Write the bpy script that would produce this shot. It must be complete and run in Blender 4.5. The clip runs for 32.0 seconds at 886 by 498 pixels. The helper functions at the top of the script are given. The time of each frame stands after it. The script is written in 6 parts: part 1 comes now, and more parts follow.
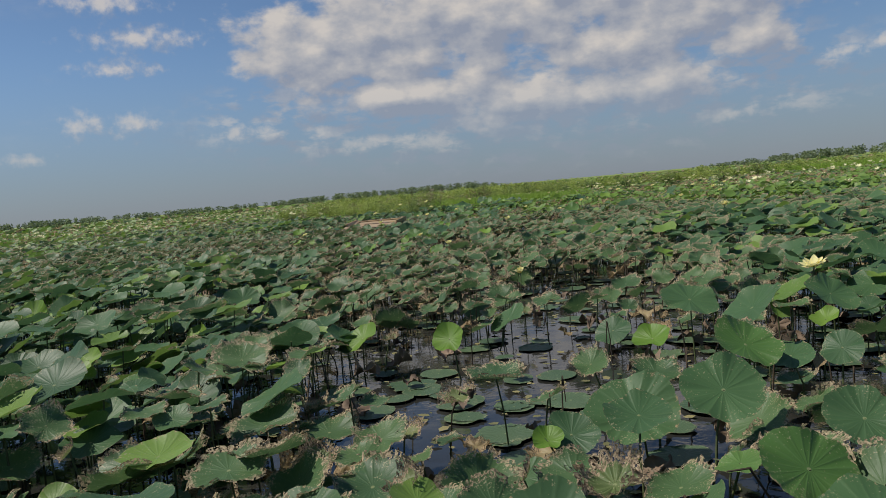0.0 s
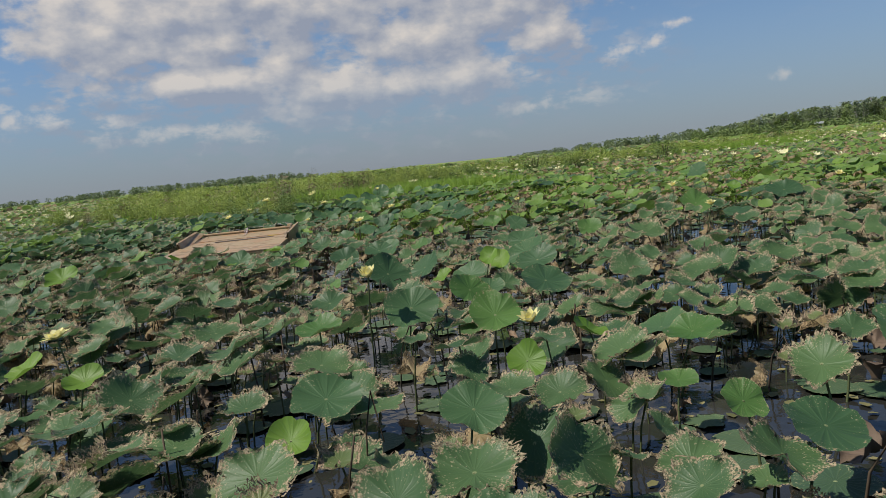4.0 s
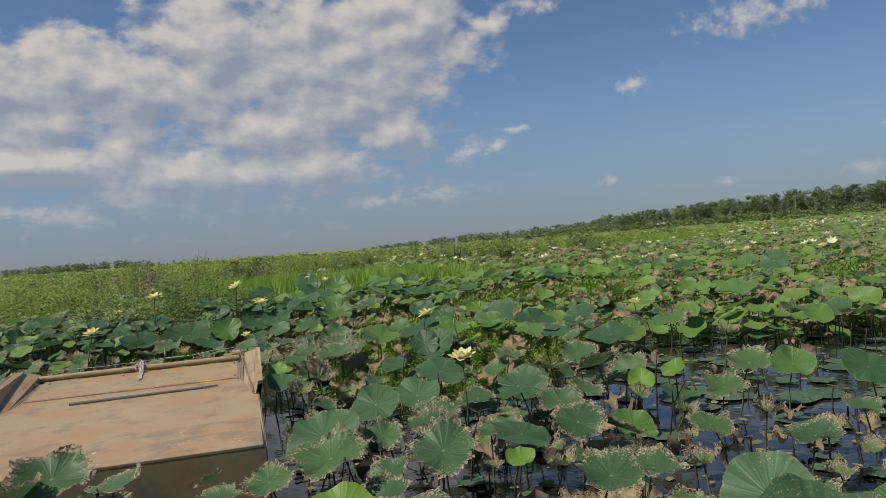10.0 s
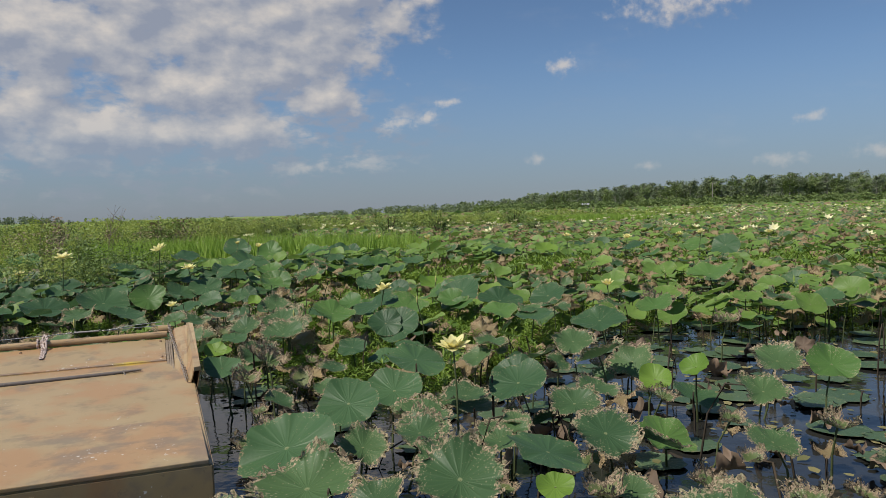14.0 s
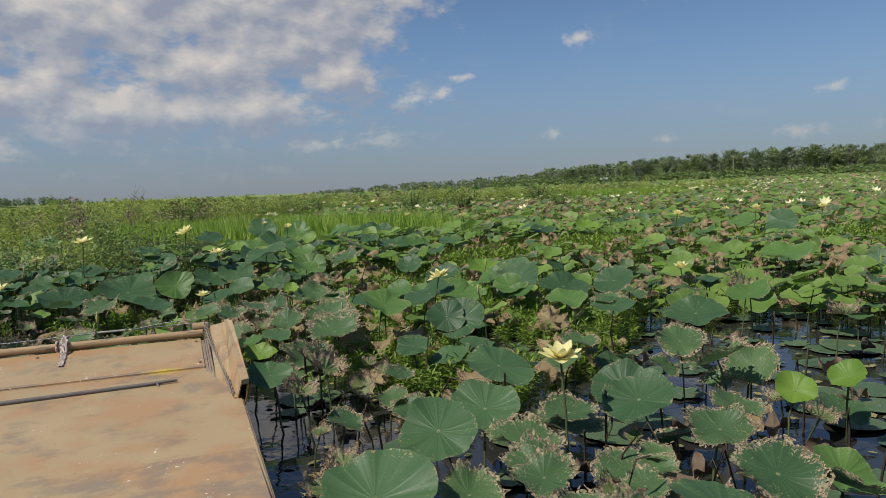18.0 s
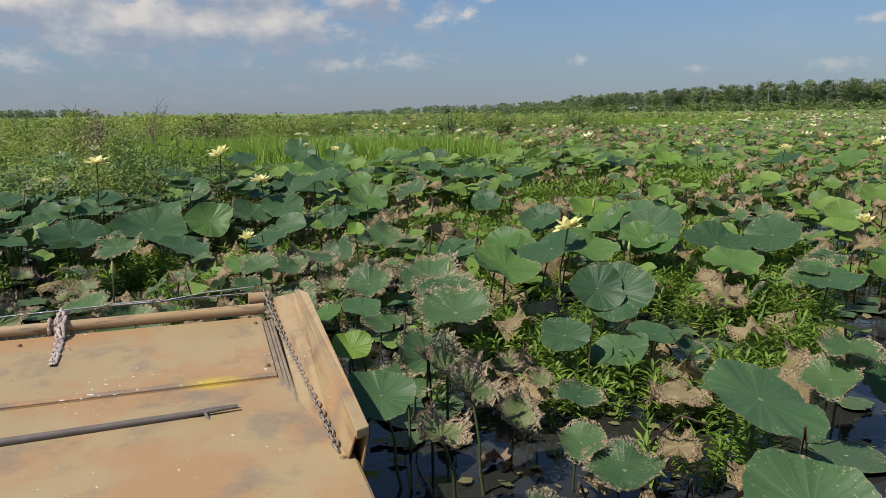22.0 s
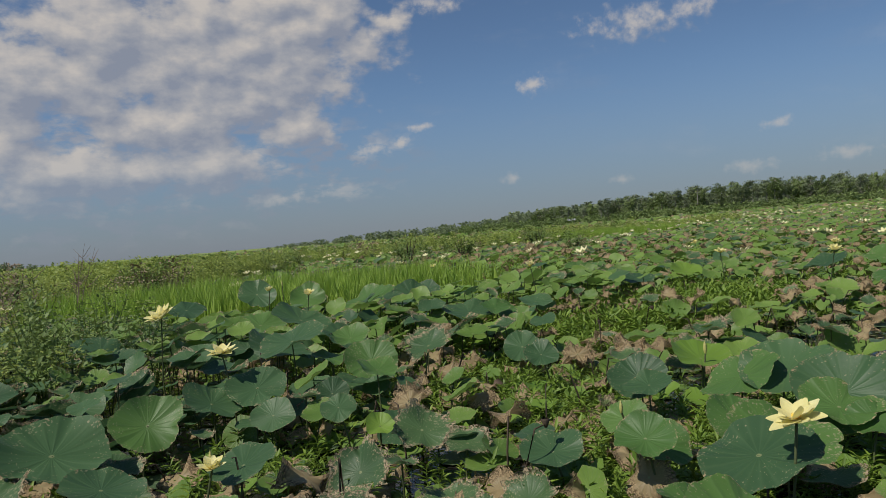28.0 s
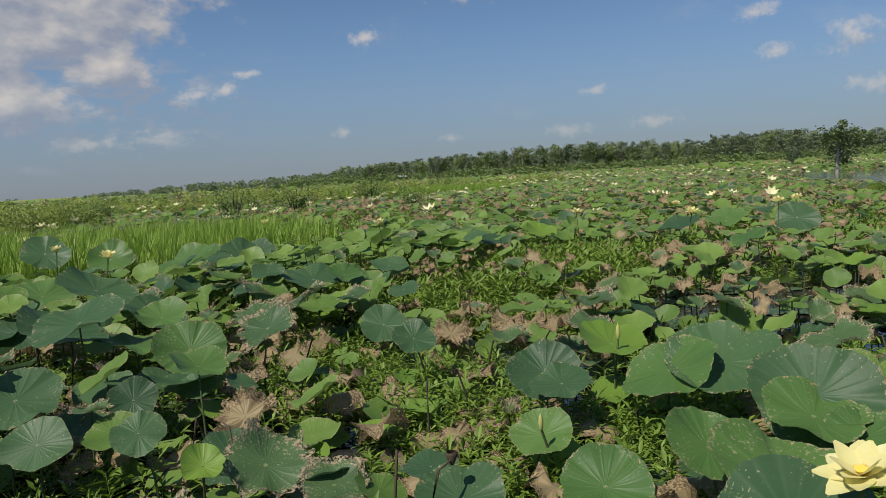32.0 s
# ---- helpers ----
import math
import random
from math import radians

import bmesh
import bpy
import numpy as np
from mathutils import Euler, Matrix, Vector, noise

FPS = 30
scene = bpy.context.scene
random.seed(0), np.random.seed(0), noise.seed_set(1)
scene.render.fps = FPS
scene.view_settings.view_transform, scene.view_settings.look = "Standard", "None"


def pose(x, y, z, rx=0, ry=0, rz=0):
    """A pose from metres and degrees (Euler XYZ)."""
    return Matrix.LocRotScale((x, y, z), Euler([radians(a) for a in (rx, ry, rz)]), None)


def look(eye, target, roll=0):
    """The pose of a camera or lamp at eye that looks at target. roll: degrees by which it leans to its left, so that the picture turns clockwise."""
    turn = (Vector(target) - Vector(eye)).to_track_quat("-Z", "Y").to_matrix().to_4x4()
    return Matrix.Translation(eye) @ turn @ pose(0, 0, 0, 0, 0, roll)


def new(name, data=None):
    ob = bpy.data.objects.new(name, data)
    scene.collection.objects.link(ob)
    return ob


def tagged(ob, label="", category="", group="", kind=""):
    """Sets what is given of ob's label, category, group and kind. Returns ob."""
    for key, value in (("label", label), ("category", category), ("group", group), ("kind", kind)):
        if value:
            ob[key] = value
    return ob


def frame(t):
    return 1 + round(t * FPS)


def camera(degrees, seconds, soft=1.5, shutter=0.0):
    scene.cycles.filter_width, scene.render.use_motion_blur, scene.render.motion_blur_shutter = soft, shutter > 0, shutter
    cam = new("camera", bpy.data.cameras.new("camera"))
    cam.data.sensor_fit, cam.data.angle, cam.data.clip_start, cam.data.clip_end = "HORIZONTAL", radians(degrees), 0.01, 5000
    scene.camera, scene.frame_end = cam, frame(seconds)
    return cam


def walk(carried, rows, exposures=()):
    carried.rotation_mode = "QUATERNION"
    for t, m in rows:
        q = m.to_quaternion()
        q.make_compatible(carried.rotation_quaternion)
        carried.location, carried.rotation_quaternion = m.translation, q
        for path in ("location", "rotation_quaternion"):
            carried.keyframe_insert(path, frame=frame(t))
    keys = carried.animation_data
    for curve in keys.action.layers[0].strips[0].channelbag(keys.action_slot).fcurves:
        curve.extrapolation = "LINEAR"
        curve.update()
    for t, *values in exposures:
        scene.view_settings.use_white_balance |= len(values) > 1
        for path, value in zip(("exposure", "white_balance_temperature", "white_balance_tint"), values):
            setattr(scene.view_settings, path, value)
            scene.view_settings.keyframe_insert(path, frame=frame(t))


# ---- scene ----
cam = camera(62.2, 32.0, soft=0.65)
PATH = [
    (0, (12.082, -14.07, 1.562), (11.051, -12.364, 1.401), -5.1),
    (0.5, (10.476, -12.338, 1.533), (9.504, -10.599, 1.356), -6.3),
    (1, (8.997, -10.636, 1.499), (8.118, -8.849, 1.31), -6.6),
    (1.5, (7.634, -9.071, 1.489), (6.81, -7.259, 1.298), -6.6),
    (2, (6.358, -7.548, 1.47), (5.576, -5.716, 1.294), -6.5),
    (2.5, (5.18, -6.158, 1.492), (4.43, -4.312, 1.319), -6.3),
    (3, (4.094, -4.801, 1.5), (3.369, -2.945, 1.329), -6.1),
    (3.5, (3.153, -3.629, 1.525), (2.452, -1.764, 1.35), -5.9),
    (5.5, (0.112, 0.472, 1.611), (0.086, 2.411, 1.122), -6.8),
    (6, (-0.524, 1.348, 1.631), (-0.509, 3.328, 1.35), -7.7),
    (6.5, (-1.08, 2.08, 1.647), (-1.075, 4.076, 1.512), -7.5),
    (7, (-1.535, 2.717, 1.633), (-1.575, 4.715, 1.572), -6.8),
    (7.5, (-1.879, 3.227, 1.606), (-1.955, 5.225, 1.575), -6.3),
    (8, (-2.134, 3.625, 1.581), (-2.251, 5.622, 1.566), -6.1),
    (8.5, (-2.323, 3.902, 1.559), (-2.457, 5.897, 1.549), -5.7),
    (9, (-2.455, 4.096, 1.544), (-2.603, 6.09, 1.538), -5.4),
    (9.5, (-2.57, 4.283, 1.532), (-2.725, 6.277, 1.522), -4.9),
    (10, (-2.647, 4.44, 1.518), (-2.802, 6.434, 1.5), -4.3),
    (10.5, (-2.715, 4.574, 1.506), (-2.859, 6.569, 1.476), -3.7),
    (11, (-2.767, 4.698, 1.5), (-2.881, 6.694, 1.458), -3.2),
    (11.5, (-2.828, 4.814, 1.494), (-2.897, 6.812, 1.438), -2.6),
    (12, (-2.886, 4.928, 1.489), (-2.919, 6.926, 1.418), -2.2),
    (12.5, (-2.936, 5.049, 1.487), (-2.938, 7.047, 1.404), -1.9),
    (13, (-3.001, 5.186, 1.478), (-2.979, 7.183, 1.383), -1.9),
    (13.5, (-3.067, 5.32, 1.485), (-3.028, 7.317, 1.382), -1.7),
    (14, (-3.137, 5.445, 1.487), (-3.092, 7.442, 1.383), -1.7),
    (14.5, (-3.204, 5.588, 1.485), (-3.155, 7.585, 1.382), -1.6),
    (16.5, (-3.422, 6.076, 1.493), (-3.385, 8.075, 1.422), -2.3),
    (17, (-3.457, 6.122, 1.513), (-3.432, 8.12, 1.443), -2.4),
    (17.5, (-3.514, 6.209, 1.519), (-3.495, 8.206, 1.419), -2.4),
    (18, (-3.554, 6.312, 1.515), (-3.555, 8.305, 1.348), -2.3),
    (18.5, (-3.595, 6.41, 1.517), (-3.654, 8.398, 1.306), -2.3),
    (19, (-3.657, 6.545, 1.482), (-3.753, 8.517, 1.163), -2.2),
    (19.5, (-3.734, 6.717, 1.485), (-3.846, 8.685, 1.143), -2.1),
    (20, (-3.884, 7.013, 1.484), (-3.997, 8.978, 1.13), -1.8),
    (20.5, (-4.031, 7.317, 1.494), (-4.138, 9.281, 1.132), -1.4),
    (21, (-4.162, 7.629, 1.49), (-4.259, 9.593, 1.126), -1.0),
    (21.5, (-4.266, 7.878, 1.484), (-4.348, 9.842, 1.117), -0.8),
    (22, (-4.357, 8.139, 1.477), (-4.413, 10.104, 1.111), -0.6),
    (22.5, (-4.442, 8.378, 1.481), (-4.475, 10.344, 1.115), -0.6),
    (23, (-4.528, 8.578, 1.482), (-4.552, 10.546, 1.126), -1.1),
    (23.5, (-4.605, 8.778, 1.465), (-4.623, 10.748, 1.119), -1.6),
    (24, (-4.654, 8.967, 1.464), (-4.667, 10.937, 1.117), -1.8),
    (24.5, (-4.7, 9.142, 1.456), (-4.7, 11.111, 1.107), -2.2),
    (26.5, (-4.956, 9.933, 1.467), (-4.864, 11.894, 1.087), -2.4),
    (27, (-5.017, 10.127, 1.502), (-4.886, 12.116, 1.339), -3.6),
    (27.5, (-5.084, 10.304, 1.523), (-4.974, 12.298, 1.417), -4.7),
    (28, (-5.121, 10.475, 1.526), (-5.018, 12.472, 1.482), -4.8),
    (28.5, (-5.148, 10.631, 1.522), (-5.048, 12.628, 1.512), -4.6),
    (29, (-5.164, 10.781, 1.521), (-5.057, 12.778, 1.522), -4.3),
    (29.5, (-5.171, 10.932, 1.514), (-5.051, 12.928, 1.505), -3.9),
    (30, (-5.167, 11.073, 1.511), (-4.983, 13.065, 1.484), -3.7),
    (30.5, (-5.18, 11.2, 1.512), (-4.941, 13.185, 1.463), -3.5),
    (31, (-5.179, 11.368, 1.505), (-4.862, 13.341, 1.418), -3.6),
    (31.5, (-5.189, 11.645, 1.49), (-4.772, 13.592, 1.308), -3.4),
    (32, (-5.167, 11.826, 1.512), (-4.621, 13.74, 1.315), -3.2),
]
walk(cam, [(t, look(eye, target, roll)) for t, eye, target, roll in PATH],
     [(0.0, 0.0), (3.5, 0.03), (5.5, 0.5), (6.0, 0.5), (6.5, 0.22), (7.0, -0.06), (8.0, -0.16), (9.0, -0.1), (10.0, 0.0), (13.0, 0.06), (17.0, 0.06), (18.0, 0.06), (19.0, 0.1),
      (20.0, 0.16), (23.0, 0.22), (24.5, 0.22), (26.5, 0.25), (27.0, 0.2), (28.0, -0.16), (30.0, -0.15), (31.0, -0.06), (32.0, 0.02)])

# ---- sky and sun ----
SUN_TURN, SUN_UP = radians(-118), radians(55)   # compass turn from +y towards +x, height

world = bpy.data.worlds.new("sky")
scene.world = world
world.use_nodes = True


class Tree:
    """Short hand for building a node tree."""

    def __init__(self, tree):
        self.t = tree
        tree.nodes.clear()

    def add(self, kind, *links, op="", clamp=False):
        n = self.t.nodes.new(kind)
        if op:
            n.operation = op
        if clamp:
            n.use_clamp = True
        for i, link in enumerate(links):
            if link is None:
                continue
            if hasattr(link, "is_linked"):
                self.t.links.new(link, n.inputs[i])
            else:
                n.inputs[i].default_value = link
        return n

    def math(self, op, a, b=None, c=None, clamp=False):
        return self.add("ShaderNodeMath", a, b, c, op=op, clamp=clamp).outputs[0]

    def vec(self, op, a, b=None, c=None):
        return self.add("ShaderNodeVectorMath", a, b, c, op=op)

    def noise(self, vector, scale, detail=4.0, rough=0.55):
        n = self.add("ShaderNodeTexNoise", vector)
        n.inputs["Scale"].default_value, n.inputs["Detail"].default_value, n.inputs["Roughness"].default_value = scale, detail, rough
        return n.outputs[0]

    def ramp(self, value, stops):
        n = self.add("ShaderNodeValToRGB", value)
        el = n.color_ramp.elements
        while len(el) < len(stops):
            el.new(0.5)
        for e, (p, c) in zip(el, stops):
            e.position, e.color = p, (*c, 1) if len(c) == 3 else c
        return n.outputs[0]

    def step(self, value, lo, hi):
        n = self.add("ShaderNodeMapRange", value)
        n.interpolation_type = "SMOOTHSTEP"
        n.inputs["From Min"].default_value, n.inputs["From Max"].default_value = lo, hi
        return n.outputs[0]

    def mix(self, fac, a, b):
        n = self.add("ShaderNodeMix")
        n.data_type = "RGBA"
        for key, link in (("Factor_Float", fac), ("A_Color", a), ("B_Color", b)):
            s = next(i for i in n.inputs if i.identifier == key)
            if hasattr(link, "is_linked"):
                self.t.links.new(link, s)
            else:
                s.default_value = (*link, 1) if isinstance(link, tuple) and len(link) == 3 else link
        return next(o for o in n.outputs if o.identifier == "Result_Color")

    def link(self, a, b):
        self.t.links.new(a, b)


# cumulus clouds: compass turn, height, half width, half height, in degrees
BIG_CLOUD = [(-6.3, 16.4, 5.3, 3.1), (-12.6, 14.8, 8.8, 4.0), (-19.3, 15.8, 6.2, 3.1), (-25.5, 12.4, 6.6, 2.6), (-30.9, 13.5, 4.8, 2.6),
             (-32.6, 10.1, 4.0, 2.0), (-11.2, 11.8, 6.6, 2.4), (-24.2, 6.3, 5.7, 1.7), (-18.9, 6.4, 4.0, 1.3), (-13.5, 6.0, 3.3, 1.4),
             (-7.5, 8.9, 2.4, 1.4), (-31.5, 7.4, 5.3, 1.5), (-16.6, 9.6, 4.4, 2.0), (-39.4, 11.1, 5.3, 2.2), (-35.0, 12.5, 6.2, 2.6),
             (-28.9, 12.8, 6.2, 2.4), (-22.1, 12.1, 4.8, 2.0), (-33.7, 7.6, 4.8, 1.1)]
SMALL_CLOUDS = [(10.9, 10.7, 1.4, 0.9), (19.1, 14.1, 4.6, 1.5), (22.8, 14.6, 2.2, 1.1), (0.5, 7.2, 1.1, 0.6), (1.9, 8.3, 1.3, 0.4),
                (-1.8, 6.8, 1.7, 0.6), (-4.5, 3.7, 1.8, 0.4), (26.0, 2.9, 1.8, 0.6), (8.8, 3.8, 1.1, 0.5), (-31.8, 3.6, 2.6, 0.8),
                (3.8, 17.2, 2.2, 0.9), (-51.7, 12.4, 4.6, 1.1), (-53.3, 10.4, 3.2, 0.8), (-56.1, 6.5, 1.9, 1.2), (-52.8, 6.4, 1.8, 1.1)]
LOW_CLOUDS = [(-46.2, 5.4, 1.5, 1.0), (-43.8, 5.4, 1.1, 0.6), (-60.1, 4.4, 1.8, 0.5), (-39.6, 5.1, 1.0, 0.5), (-36.7, 4.0, 2.6, 0.6),
              (-32.7, 4.1, 2.0, 0.6), (-54.0, 14.6, 4.0, 1.0), (45.3, 7.7, 2.0, 1.3), (40.6, 7.4, 1.3, 0.7), (28.0, 5.8, 1.4, 0.5),
              (39.4, 10.1, 1.6, 0.7), (32.0, 3.2, 2.0, 0.6), (46.3, 4.5, 1.8, 0.9), (17.1, 2.9, 0.9, 0.4), (-9.0, 3.6, 2.2, 0.5)]

w = Tree(world.node_tree)
sky = w.add("ShaderNodeTexSky")
sky.sky_type, sky.sun_disc = "NISHITA", False
sky.sun_elevation, sky.sun_rotation = SUN_UP, SUN_TURN
sky.air_density, sky.dust_density, sky.ozone_density = 0.85, 0.2, 3.0
way = w.add("ShaderNodeTexCoord").outputs["Generated"]
xyz = w.add("ShaderNodeSeparateXYZ", way).outputs
turn = w.math("MULTIPLY", w.math("ARCTAN2", xyz[0], xyz[1]), 57.2958)
up = w.math("MULTIPLY", w.math("ARCSINE", xyz[2]), 57.2958)
flat = w.add("ShaderNodeCombineXYZ", turn, up).outputs[0]


def nearest(at, clouds):
    near = None
    for a, e, ra, re in clouds:
        d = w.vec("LENGTH", w.vec("MULTIPLY_ADD", at, (1 / ra, 1 / re, 0), (-a / ra, -e / re, 0)).outputs[0]).outputs["Value"]
        near = d if near is None else w.math("SMOOTH_MIN", near, d, 0.25)
    return near


def heap(at):
    """How deep the great cloud is in a direction: puffs round its middles, broken up by noise."""
    puff = w.math("ADD", w.math("MULTIPLY", w.noise(w.vec("MULTIPLY", at, (0.85, 1.3, 1.0)).outputs[0], 0.37, 7.0, 0.53), 3.1), w.math("MULTIPLY", w.noise(at, 0.2, 2.0, 0.5), 1.0))
    return w.math("SUBTRACT", w.math("SUBTRACT", puff, 0.64), nearest(at, BIG_CLOUD))


def shred(at):
    wisp = w.math("ADD", w.math("MULTIPLY", w.noise(at, 1.1, 5.0, 0.55), 2.6), -0.35)
    return w.math("SUBTRACT", wisp, nearest(at, SMALL_CLOUDS + LOW_CLOUDS))


aside = w.vec("ADD", flat, (-0.7, 1.15, 0.0)).outputs[0]
big, small = heap(flat), shred(flat)
thick = w.math("MAXIMUM", big, small)
beside = w.math("MAXIMUM", heap(aside), shred(aside))
cover = w.math("MAXIMUM", w.step(big, -0.15, 0.55), w.math("MULTIPLY", w.step(small, -0.15, 1.25), 0.85))
veil = w.math("MULTIPLY", w.step(w.noise(w.vec("MULTIPLY", flat, (0.35, 1.0, 1.0)).outputs[0], 0.3, 5.0, 0.6), 0.5, 0.75), 0.12)
# faint broken cloud below the great one
low = w.vec("LENGTH", w.vec("MULTIPLY_ADD", flat, (1 / 26, 1 / 5.5, 0), (24 / 26, -6.0 / 5.5, 0)).outputs[0]).outputs["Value"]
faint = w.step(w.math("SUBTRACT", w.noise(w.vec("MULTIPLY", flat, (0.55, 1.2, 1.0)).outputs[0], 0.75, 5.0, 0.55), w.math("MULTIPLY", low, 0.05)), 0.39, 0.58)
veil = w.math("MAXIMUM", veil, w.math("MULTIPLY", w.math("MULTIPLY", faint, w.step(low, 1.15, 0.7)), 0.8))
cover = w.math("MAXIMUM", cover, veil)
lit = w.math("ADD", 0.46, w.math("MULTIPLY", w.math("SUBTRACT", thick, beside), 0.45))
cloud = w.ramp(lit, [(0.2, (3.3, 3.6, 4.4)), (0.5, (4.9, 4.9, 5.15)), (0.85, (7.4, 6.8, 6.2))])
haze = w.step(up, 12.0, -1.0)
deep = w.mix(1.0, (0, 0, 0), sky.outputs[0])
deep = w.vec("MULTIPLY", deep, (0.86, 0.93, 0.99)).outputs[0]
air = w.mix(w.math("MULTIPLY", haze, 0.75), deep, (1.90, 2.27, 3.13))
cover = w.math("MULTIPLY", cover, w.math("SUBTRACT", 0.9, w.math("MULTIPLY", w.step(up, 9.0, 1.0), 0.52)))
back = w.add("ShaderNodeBackground", w.mix(cover, air, cloud), 0.085)
w.link(back.outputs[0], w.add("ShaderNodeOutputWorld").inputs[0])

lamp = bpy.data.lights.new("sun", "SUN")
lamp.energy, lamp.angle, lamp.color = 4.2, radians(0.6), (1.0, 0.94, 0.85)
sun = new("sun", lamp)
toward = Vector((math.sin(SUN_TURN) * math.cos(SUN_UP), math.cos(SUN_TURN) * math.cos(SUN_UP), math.sin(SUN_UP)))
sun.matrix_world = look(toward * 50, (0, 0, 0))

# ---- materials ----


def material(name):
    m = bpy.data.materials.new(name)
    m.use_nodes = True
    return m, Tree(m.node_tree)


def finish(t, colour, rough=0.6, bump=None, strength=0.3, thin=0.0, metal=0.0, spec=0.5, distance=0.02, holes=None):
    b = t.add("ShaderNodeBsdfPrincipled")
    for key, value in (("Base Color", colour), ("Roughness", rough), ("Metallic", metal), ("Specular IOR Level", spec)):
        if hasattr(value, "is_linked"):
            t.link(value, b.inputs[key])
        else:
            b.inputs[key].default_value = (*value, 1) if isinstance(value, tuple) else value
    if bump is not None:
        n = t.add("ShaderNodeBump")
        n.inputs["Strength"].default_value, n.inputs["Distance"].default_value = strength, distance
        t.link(bump, n.inputs["Height"])
        t.link(n.outputs[0], b.inputs["Normal"])
    last = b.outputs[0]
    if thin:
        tr = t.add("ShaderNodeBsdfTranslucent", colour)
        last = t.add("ShaderNodeMixShader", thin, last, tr.outputs[0]).outputs[0]
    if holes is not None:
        last = t.add("ShaderNodeMixShader", holes, last, t.add("ShaderNodeBsdfTransparent").outputs[0]).outputs[0]
    t.link(last, t.add("ShaderNodeOutputMaterial").inputs[0])


def chance(t, single):
    """A number for each thing, or each loose piece of a joined mesh."""
    return t.add("ShaderNodeObjectInfo").outputs["Random"] if single else t.add("ShaderNodeNewGeometry").outputs["Random Per Island"]


def leaf_material(name, low, high, rim, rim_at, specks, lace, single, thin=0.3):
    """A lotus blade: fine radial veins, a worn rim past rim_at of the radius, pale insect specks."""
    m, t = material(name)
    uv = t.add("ShaderNodeTexCoord").outputs["UV"]
    mid = t.vec("SUBTRACT", uv, (0.5, 0.5, 0.0)).outputs[0]
    far = t.math("MULTIPLY", t.vec("LENGTH", mid).outputs["Value"], 2.0)
    s = t.add("ShaderNodeSeparateXYZ", mid).outputs
    angle = t.math("ARCTAN2", s[1], s[0])
    rnd = chance(t, single)
    place = t.add("ShaderNodeCombineXYZ", s[0], s[1], t.math("MULTIPLY", rnd, 37.0)).outputs[0]
    blotch = t.noise(place, 3.2, 4.0, 0.6)
    fine = t.noise(place, 26.0, 3.0, 0.6)
    ribs = t.math("POWER", t.math("ABSOLUTE", t.math("SINE", t.math("MULTIPLY", angle, 10.5))), 9.0)
    col = t.mix(t.math("ADD", t.math("MULTIPLY", rnd, 0.7), t.math("MULTIPLY", blotch, 0.45)), low, high)
    col = t.mix(t.math("MULTIPLY", t.math("SUBTRACT", 1.0, ribs), 0.9), t.mix(0.14, col, (0.15, 0.23, 0.1)), col)
    eye = t.step(far, 0.06, 0.03)
    col = t.mix(t.math("MULTIPLY", eye, 0.8), col, (0.3, 0.34, 0.16))
    wear = t.step(t.math("ADD", far, t.math("MULTIPLY", t.math("SUBTRACT", t.noise(place, 15.0, 6.0, 0.75), 0.5), 1.0)), rim_at, rim_at + 0.12)
    dry = t.mix(t.step(t.noise(place, 30.0, 3.0, 0.7), 0.4, 0.65), tuple(c * 0.5 for c in rim), tuple(c * 1.85 for c in rim))
    col = t.mix(wear, col, dry)
    spot = t.step(t.math("ADD", t.noise(place, 44.0, 2.0, 0.5), t.math("ADD", t.math("MULTIPLY", blotch, 0.5), t.math("MULTIPLY", t.math("SUBTRACT", far, 0.62), 0.16))), 1.0 - specks, 1.03 - specks)
    col = t.mix(t.math("MULTIPLY", spot, 0.75), col, (0.37, 0.35, 0.2))
    height = t.math("ADD", t.math("MULTIPLY", ribs, 0.6), t.math("MULTIPLY", fine, 0.5))
    rough = t.math("ADD", 0.48, t.math("MULTIPLY", wear, 0.4))
    holes = None
    if lace:
        # eaten away between the veins, most of all towards the rim
        eaten = t.math("ADD", t.noise(place, 24.0, 2.0, 0.5), t.math("MULTIPLY", t.math("SUBTRACT", far, 0.9), 0.3))
        holes = t.math("MULTIPLY", t.step(eaten, 0.62 - lace, 0.635 - lace), t.math("MAXIMUM", wear, 0.0))
    finish(t, col, rough, height, 0.22, thin, spec=0.32, distance=0.01, holes=holes)
    return m


DARK, MID, YOUNG, CHEWED, DRY, CUPPED = range(6)
LOOKS = {
    DARK: ("dark", (0.036, 0.088, 0.039), (0.086, 0.172, 0.066), (0.25, 0.19, 0.11), 1.0, 0.055, 0.0),
    MID: ("mid", (0.084, 0.172, 0.034), (0.215, 0.335, 0.066), (0.27, 0.21, 0.12), 0.98, 0.07, 0.0),
    YOUNG: ("young", (0.105, 0.215, 0.026), (0.21, 0.335, 0.05), (0.28, 0.24, 0.08), 1.12, 0.0, 0.0),
    CHEWED: ("chewed", (0.040, 0.096, 0.042), (0.105, 0.185, 0.066), (0.30, 0.235, 0.15), 0.78, 0.115, 0.085),
    DRY: ("dry", (0.24, 0.175, 0.085), (0.42, 0.325, 0.175), (0.28, 0.205, 0.115), 0.5, 0.05, 0.05),
    CUPPED: ("cupped", (0.09, 0.15, 0.05), (0.18, 0.21, 0.078), (0.30, 0.225, 0.15), 0.5, 0.14, 0.11),
}
LEAF = {k: leaf_material("lotus_leaf_" + v[0], *v[1:], True) for k, v in LOOKS.items() if k != MID}
LEAF[MID] = leaf_material("lotus_leaf_mid", (0.058, 0.142, 0.036), (0.128, 0.238, 0.056), *LOOKS[MID][3:], True)
